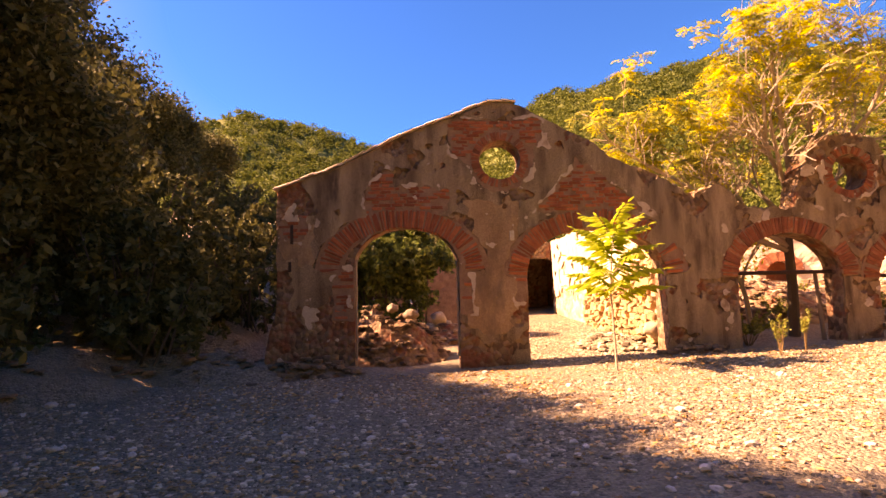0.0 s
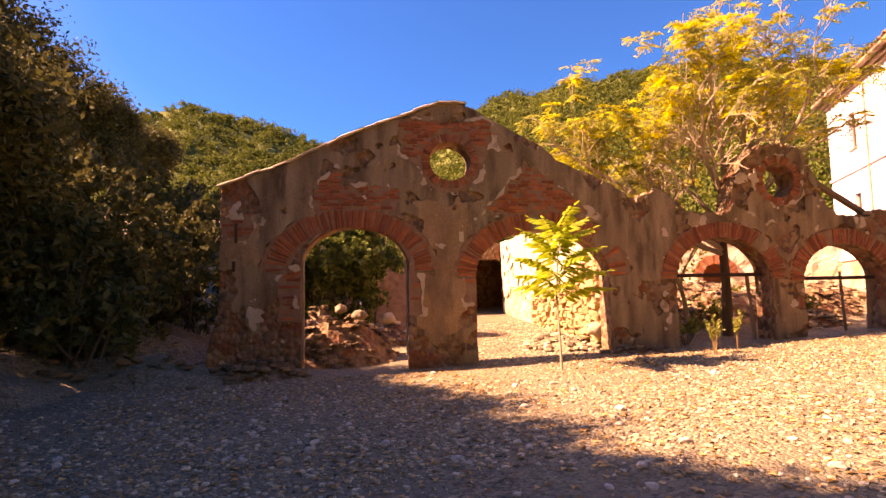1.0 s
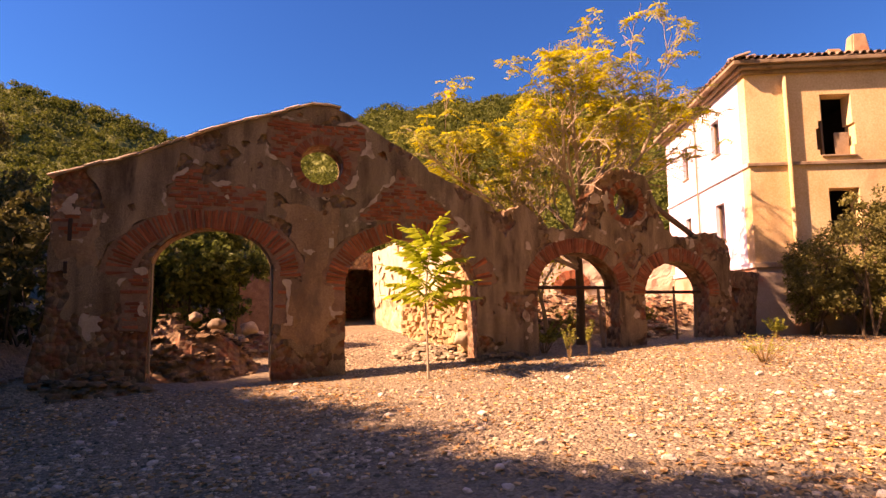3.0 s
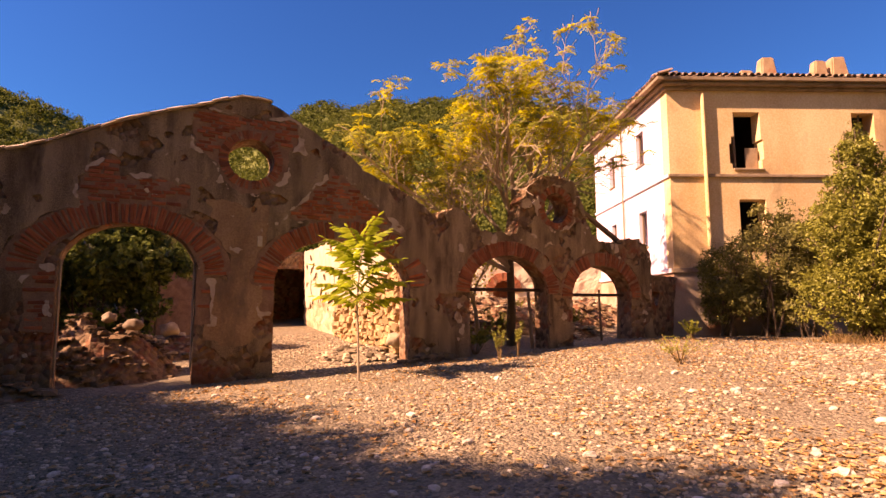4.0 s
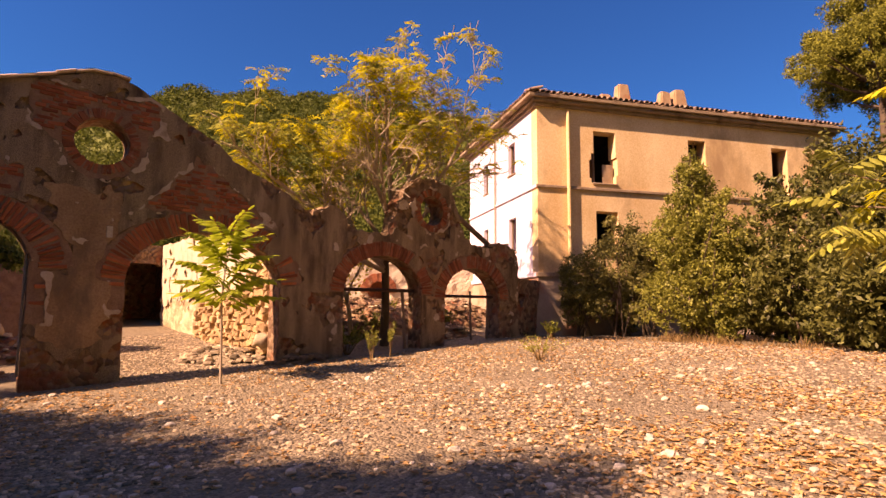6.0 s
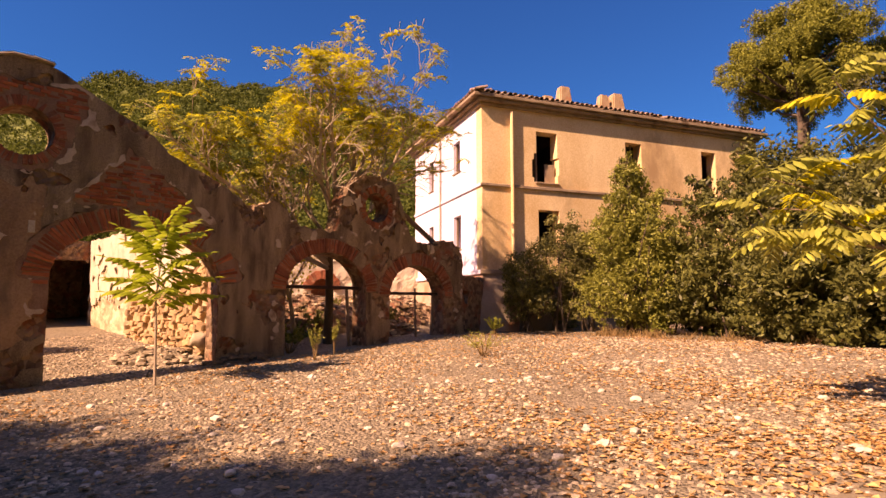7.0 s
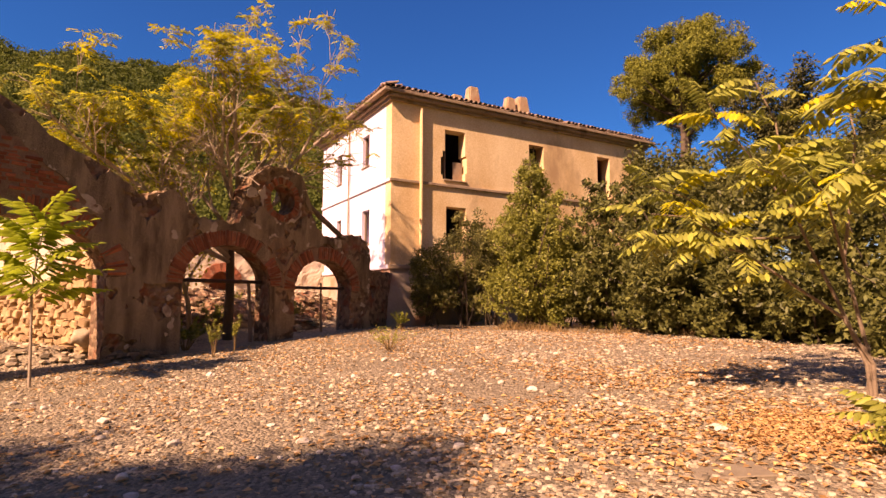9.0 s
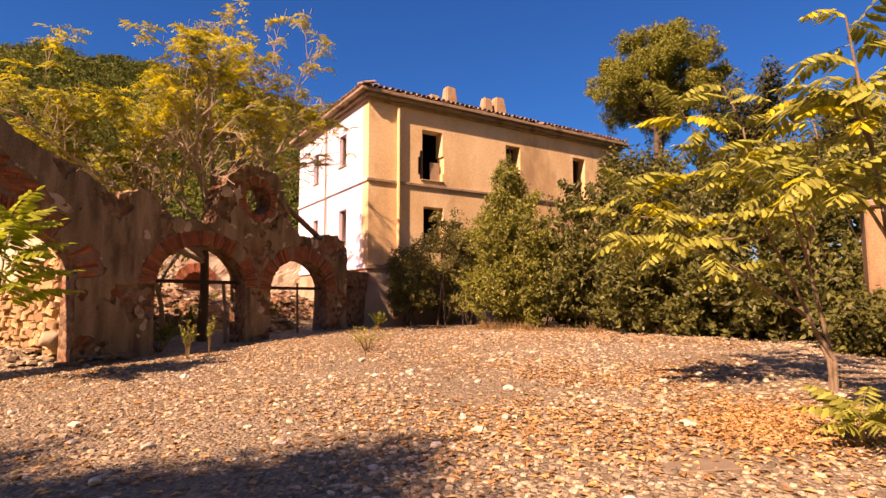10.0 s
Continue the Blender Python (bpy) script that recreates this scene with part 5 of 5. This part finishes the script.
part("shaft", box_bm((-0.4, -0.4, -0.1), (0.4, 0.4, 2.6), None, 0.03), M_PLASTER_PINK, pillar)
part("cap", box_bm((-0.47, -0.47, 2.602), (0.47, 0.47, 2.74), None, 0.03), M_HOUSE_TRIM, pillar)


bush("shrub", "low broad-leaved shrub in front of the pinkish pillar", (12.0, -1.7, gz(12.0, -1.7)), [(0, 0, 0.55, 0.9, 0.8, 0.65), (0.5, 0.6, 0.5, 0.8, 0.7, 0.55)], M_LEAF_BUSH, 0.13, 24, 97)
slab_stone = part("paving_slab", box_bm((-0.30, -0.19, -0.04), (0.30, 0.19, 0.012), None, 0.008), M_SLAB)
slab_stone.matrix_world = pose(4.95, 0.68, gz(4.95, 0.68), 0, -2.5, -55)
tagged(slab_stone, "flat grey stone slab sunk flush in the gravel", "slab")


# ---- roof tiles and chimneys ----
def half_tile(length, r, seed):
    v, f = [], []
    for x in (0, length):
        rr = r * (1 if x == 0 else 0.85)
        for k in range(7):
            a = math.pi * k / 6
            v.append((rr * math.cos(a), x, rr * math.sin(a)))
        for k in range(7):
            a = math.pi * k / 6
            v.append(((rr - 0.02) * math.cos(a), x, (rr - 0.02) * math.sin(a) - 0.001))
    for k in range(6):
        f += [(k, k + 1, k + 15, k + 14), (7 + k + 1, 7 + k, 21 + k, 21 + k + 1), (k + 1, k, 7 + k, 7 + k + 1)]
    return v, f


TV, TF = half_tile(0.5, 0.095, 0)
TILE = mesh_of("tile", TV, TF, M_TILE)


def tile_roof():
    rnd = random.Random(12)
    slope = math.degrees(math.atan(0.30))
    sv, sf = [], []
    for side in (0, 1):
        length = HL + 0.84 if side == 0 else HD + 0.84
        n = int(length / 0.225)
        for i in range(n):
            u = -0.42 + 0.11 + 0.225 * i
            span = min(u + 0.42, length - 0.42 - u)
            for row in range(0, 12):
                w = row * 0.42
                if w > span - 0.1 or w > 4.5:
                    break
                lift = 9.24 + w * 0.30 + 0.04
                j = (rnd.uniform(-0.02, 0.02), rnd.uniform(-0.06, 0.06), rnd.uniform(-6, 6))
                if rnd.random() < 0.04:
                    continue
                m = pose(u + j[0], -0.30 + w + j[1] * 0.4, lift, slope, 0, j[2])
                if side == 1:
                    m = pose(-0.40 + w + j[1] * 0.5, u + j[0], lift, 0, 0, -90) @ pose(0, 0, 0, slope, 0, j[2])
                if row < 2:
                    child("tile", TILE, house_roof, m)
                else:
                    b = len(sv)
                    sv += [m @ Vector(p) for p in TV]
                    sf += [tuple(q + b for q in t) for t in TF]
    tagged(child("tiles", mesh_of("tiles", sv, sf, M_TILE_STUFF), house_roof), kind="stuff")


tile_roof()


def chimney(x, y, w, h, lean):
    z = 9.24 + 0.3 * (y + 0.6)
    bm = bmesh.new()
    r = bmesh.ops.create_cube(bm, size=1, matrix=pose(x, y, z + h / 2 - 0.15, 0, lean, 0) @ Matrix.Diagonal((w, w * 0.8, h + 0.3, 1)))
    for q in r["verts"]:
        if q.co.z > z + h * 0.5:
            q.co.x, q.co.y = x + (q.co.x - x) * 0.6, y + (q.co.y - y) * 0.6
    bmesh.ops.bevel(bm, geom=bm.edges[:], offset=0.05, segments=2, affect="EDGES")
    part("chimney", bm, M_CHIMNEY, house, "squat tapering rendered chimney")


chimney(5.5, 3.0, 0.8, 1.1, 0)
chimney(4.6, 3.0, 0.8, 0.55, 0)
chimney(7.65, 3.0, 0.72, 1.0, 2)
chimney(8.4, 3.0, 0.85, 1.15, -2)
part("shutter", box_bm((2.3, 0.1, 6.14), (2.36, 0.5, 8.05), None, 0.01), M_WOOD, house, "broken wooden shutter")
part("shutter", box_bm((2.75, 0.2, 6.14), (3.18, 0.26, 6.9), None, 0.01), M_HOUSE_TRIM, house, "pale broken shutter panel")
for b in ((6.43, 6.48, 6.2, 8.08), (6.78, 6.82, 6.2, 8.08), (6.43, 6.82, 7.5, 7.55)):
    part("window_frame", box_bm((b[0], 0.15, b[2]), (b[1], 0.2, b[3])), M_WOOD, house, "bare wooden window frame")


# ---- coping on the gable ----
def coping():
    rnd = random.Random(9)
    me = []
    for k in range(3):
        bm = box_bm((-0.17, -0.36, -0.02), (0.17, 0.36, 0.025), None, 0.012)
        for q in bm.verts:
            q.co += Vector((rnd.uniform(-1, 1), rnd.uniform(-1, 1), rnd.uniform(-0.4, 0.4))) * 0.015
        d = bpy.data.meshes.new("coping_tile")
        bm.to_mesh(d)
        bm.free()
        d.materials.append(M_COPING)
        me.append(d)
    x = -3.0
    while x < 2.1:
        z0, z1 = curve_at(TOP, x - 0.15), curve_at(TOP, x + 0.15)
        a = math.degrees(math.atan2(z1 - z0, 0.3))
        child("coping_tile", rnd.choice(me), gable_wall, pose(x, WY + 0.27, (z0 + z1) / 2 + 0.03, rnd.uniform(-2, 2), -a + rnd.uniform(-3, 3), 0))
        x += 0.30 * math.cos(radians(a))


coping()

for x0 in (-1.40, 0.80):
    bm = bmesh.new()
    bmesh.ops.create_cone(bm, segments=8, radius1=0.022, radius2=0.022, depth=2.1, cap_ends=True, matrix=pose(x0, WY + 0.1, 1.35))
    part("door_post", bm, M_BARK, gable_wall, "thin pale post against the jamb")
for x0, z0, h in ((-2.76, 3.0, 0.42), (-2.80, 2.3, 0.22)):
    part("wall_anchor", box_bm((x0 - 0.03, WY - 0.08, z0 - h / 2), (x0 + 0.03, WY - 0.03, z0 + h / 2), None, 0.008), M_IRON, gable_wall, "rusty iron wall anchor")
part("plaque", box_bm((1.96, WY - 0.06, 2.78), (2.06, WY - 0.03, 3.0), None, 0.006), M_LIT_PLASTER, gable_wall, "small pale plaster plaque")

# ---- bricks ----
rnd_brick = random.Random(77)
lay_bricks(gable_wall, (-3.0, 5.2), rnd_brick)
lay_bricks(arcade_wall, (9.0, 10.6), rnd_brick)
for k in (0, 1):
    lay_arch(gable_wall, k, rnd_brick)
for k in (2, 3):
    lay_arch(arcade_wall, k, rnd_brick)
lay_oculus(gable_wall, OCULI[0], rnd_brick, 0.5)
lay_oculus(arcade_wall, OCULI[1], rnd_brick, 0.5)


def crown_stones():
    """Loose stones and broken brick along the ragged top of the lower wall."""
    rnd = random.Random(14)
    shapes = []
    for k in range(5):
        bm = bmesh.new()
        bmesh.ops.create_cube(bm, size=1)
        bmesh.ops.bevel(bm, geom=bm.edges[:], offset=0.12, segments=1, affect="EDGES")
        for q in bm.verts:
            q.co *= 1 + 0.3 * noise.noise(q.co * 2 + Vector((k * 4, 3, 0)))
        d = bpy.data.meshes.new("edge_stone")
        bm.to_mesh(d)
        bm.free()
        d.materials.append(M_EDGE)
        shapes.append(d)
    for (x0, z0), (x1, z1) in zip(TOP, TOP[1:]):
        if x0 < 4.2:
            continue
        n = int(math.hypot(x1 - x0, z1 - z0) / 0.085) + 1
        for i in range(n):
            t = rnd.random()
            x, z = x0 + (x1 - x0) * t, z0 + (z1 - z0) * t
            w, h = rnd.uniform(0.08, 0.2), rnd.uniform(0.04, 0.09)
            into = 0.1 if x0 > 8.3 and z1 - z0 > 0.2 else 0.0
            child("edge_stone", rnd.choice(shapes), arcade_wall if x > SPLIT else gable_wall,
                  pose(x + into, WY + rnd.uniform(0.08, 0.46), z - h * 0.25, rnd.uniform(-12, 12), rnd.uniform(-15, 15), rnd.uniform(-30, 30)) @ Matrix.Diagonal((w, rnd.uniform(0.15, 0.28), h, 1)))


crown_stones()


# ---- stones and fallen leaves on the yard ----
WHITE_STONES = ((-1.52, 7.7, 0.07), (0.83, 5.4, 0.06), (0.93, 5.25, 0.04), (1.53, 5.74, 0.055), (1.6, 5.56, 0.05), (-5.88, 9.13, 0.12), (-6.15, 9.0, 0.08), (-5.6, 9.2, 0.06),
                (5.37, 3.07, 0.06), (5.5, 3.15, 0.045), (5.39, 1.67, 0.05), (7.43, 5.28, 0.07), (7.6, 5.35, 0.055), (7.25, 5.3, 0.05), (7.73, 5.1, 0.06), (8.73, 2.45, 0.05))


def yard_scatter():
    rnd = random.Random(21)
    v, f = [], []
    for i in range(52000):
        d = 1.6 + 15.5 * rnd.random() ** 1.15
        a = radians(rnd.uniform(-42, 102))
        x, y = d * math.sin(a), d * math.cos(a)
        if y > 11.8 and not (2.4 < x < 5.3):
            continue
        if noise.noise((x * 0.35 + 3, y * 0.35, 2.0)) + 0.7 * noise.noise((x * 0.16, y * 0.22 + 4, 5.0)) - 0.4 * smooth(1.6, 0.6, abs((y - 4.6) - 0.55 * (x - 4.0) + 0.5 * math.sin(x * 0.8))) < rnd.uniform(-0.66, 0.05):
            continue
        pebble(v, f, (x, y, gz(x, y) + 0.002), rnd.choice((0.011, 0.014, 0.018, 0.023, 0.030, 0.040)) * rnd.uniform(0.8, 1.25), rnd)
    for i in range(13000):
        d, a = 6.0 + 10.0 * rnd.random() ** 0.8, radians(rnd.uniform(28, 98))
        x, y = d * math.sin(a), d * math.cos(a)
        if y > 11.0 or noise.noise((x * 0.45, y * 0.45, 9.0)) < rnd.uniform(-0.6, 0.25):
            continue
        pebble(v, f, (x, y, gz(x, y) + 0.003), rnd.choice((0.018, 0.024, 0.03, 0.04)) * rnd.uniform(0.8, 1.2), rnd)
    for i in range(3200):
        x, y = rnd.uniform(2.2, 5.4), rnd.uniform(11.9, 20)
        pebble(v, f, (x, y, gz(x, y) + 0.004), rnd.choice((0.02, 0.026, 0.034, 0.045)), rnd)
    st = new("pebbles", mesh_of("pebbles", v, f, M_STONE))
    tagged(st, "pale pebbles and stone chips scattered over the yard", "pebbles", kind="stuff")
    shapes = []
    for k in range(4):
        bm = bmesh.new()
        bmesh.ops.create_icosphere(bm, subdivisions=2, radius=1)
        for q in bm.verts:
            q.co = Vector((q.co.x, q.co.y * 0.75, q.co.z * 0.55)) * (1 + 0.4 * noise.noise(q.co * 1.4 + Vector((k * 5, 0, 0))))
        d = bpy.data.meshes.new("stone")
        bm.to_mesh(d)
        bm.free()
        d.materials.append(M_WHITE)
        shapes.append(d)
    g = bpy.data.objects["ground"]
    for i in range(260):
        d = 2.5 + 10 * rnd.random()
        a = radians(rnd.uniform(-38, 98))
        x, y = d * math.sin(a), d * math.cos(a)
        if y > 11.5:
            continue
        r = 0.02 + 0.055 * rnd.random() ** 2.5
        child("stone", rnd.choice(shapes), g, pose(x, y, gz(x, y) + r * 0.3, 0, 0, rnd.uniform(0, 360)) @ Matrix.Diagonal((r, r, r, 1)))
    for x, y, r in WHITE_STONES:
        child("stone", rnd.choice(shapes), g, pose(x, y, gz(x, y) + r * 0.3, 0, 0, rnd.uniform(0, 360)) @ Matrix.Diagonal((r, r, r, 1)), "larger white stone")
    v, f = [], []
    for i in range(24000):
        u = rnd.random()
        if u < 0.09:
            x, y = rnd.gauss(6.5, 0.55), rnd.gauss(0.2, 0.4)
        elif u < 0.3:
            x, y = rnd.gauss(6.8, 1.5), rnd.gauss(1.6, 1.2)
        else:
            x, y = rnd.uniform(-4, 16), rnd.uniform(0.5, 11.6)
        z, s, a = gz(x, y), rnd.uniform(0.016, 0.052), rnd.uniform(0, 6.28)
        if u >= 0.09 and noise.noise((x * 0.5 + 3, y * 0.5, 7.0)) < rnd.uniform(-0.6, 0.35):
            continue
        c, n = math.cos(a) * s, math.sin(a) * s
        b = len(v)
        v += [(x - c, y - n, z + 0.01), (x + n * 0.7, y - c * 0.7, z + rnd.uniform(0.012, 0.035)), (x + c, y + n, z + 0.012), (x - n * 0.7, y + c * 0.7, z + rnd.uniform(0.012, 0.035))]
        f.append((b, b + 1, b + 2, b + 3))
    tagged(new("fallen_leaves", mesh_of("fallen_leaves", v, f, M_LITTER)), "dry orange leaves fallen on the gravel", "leaves", kind="stuff")


yard_scatter()
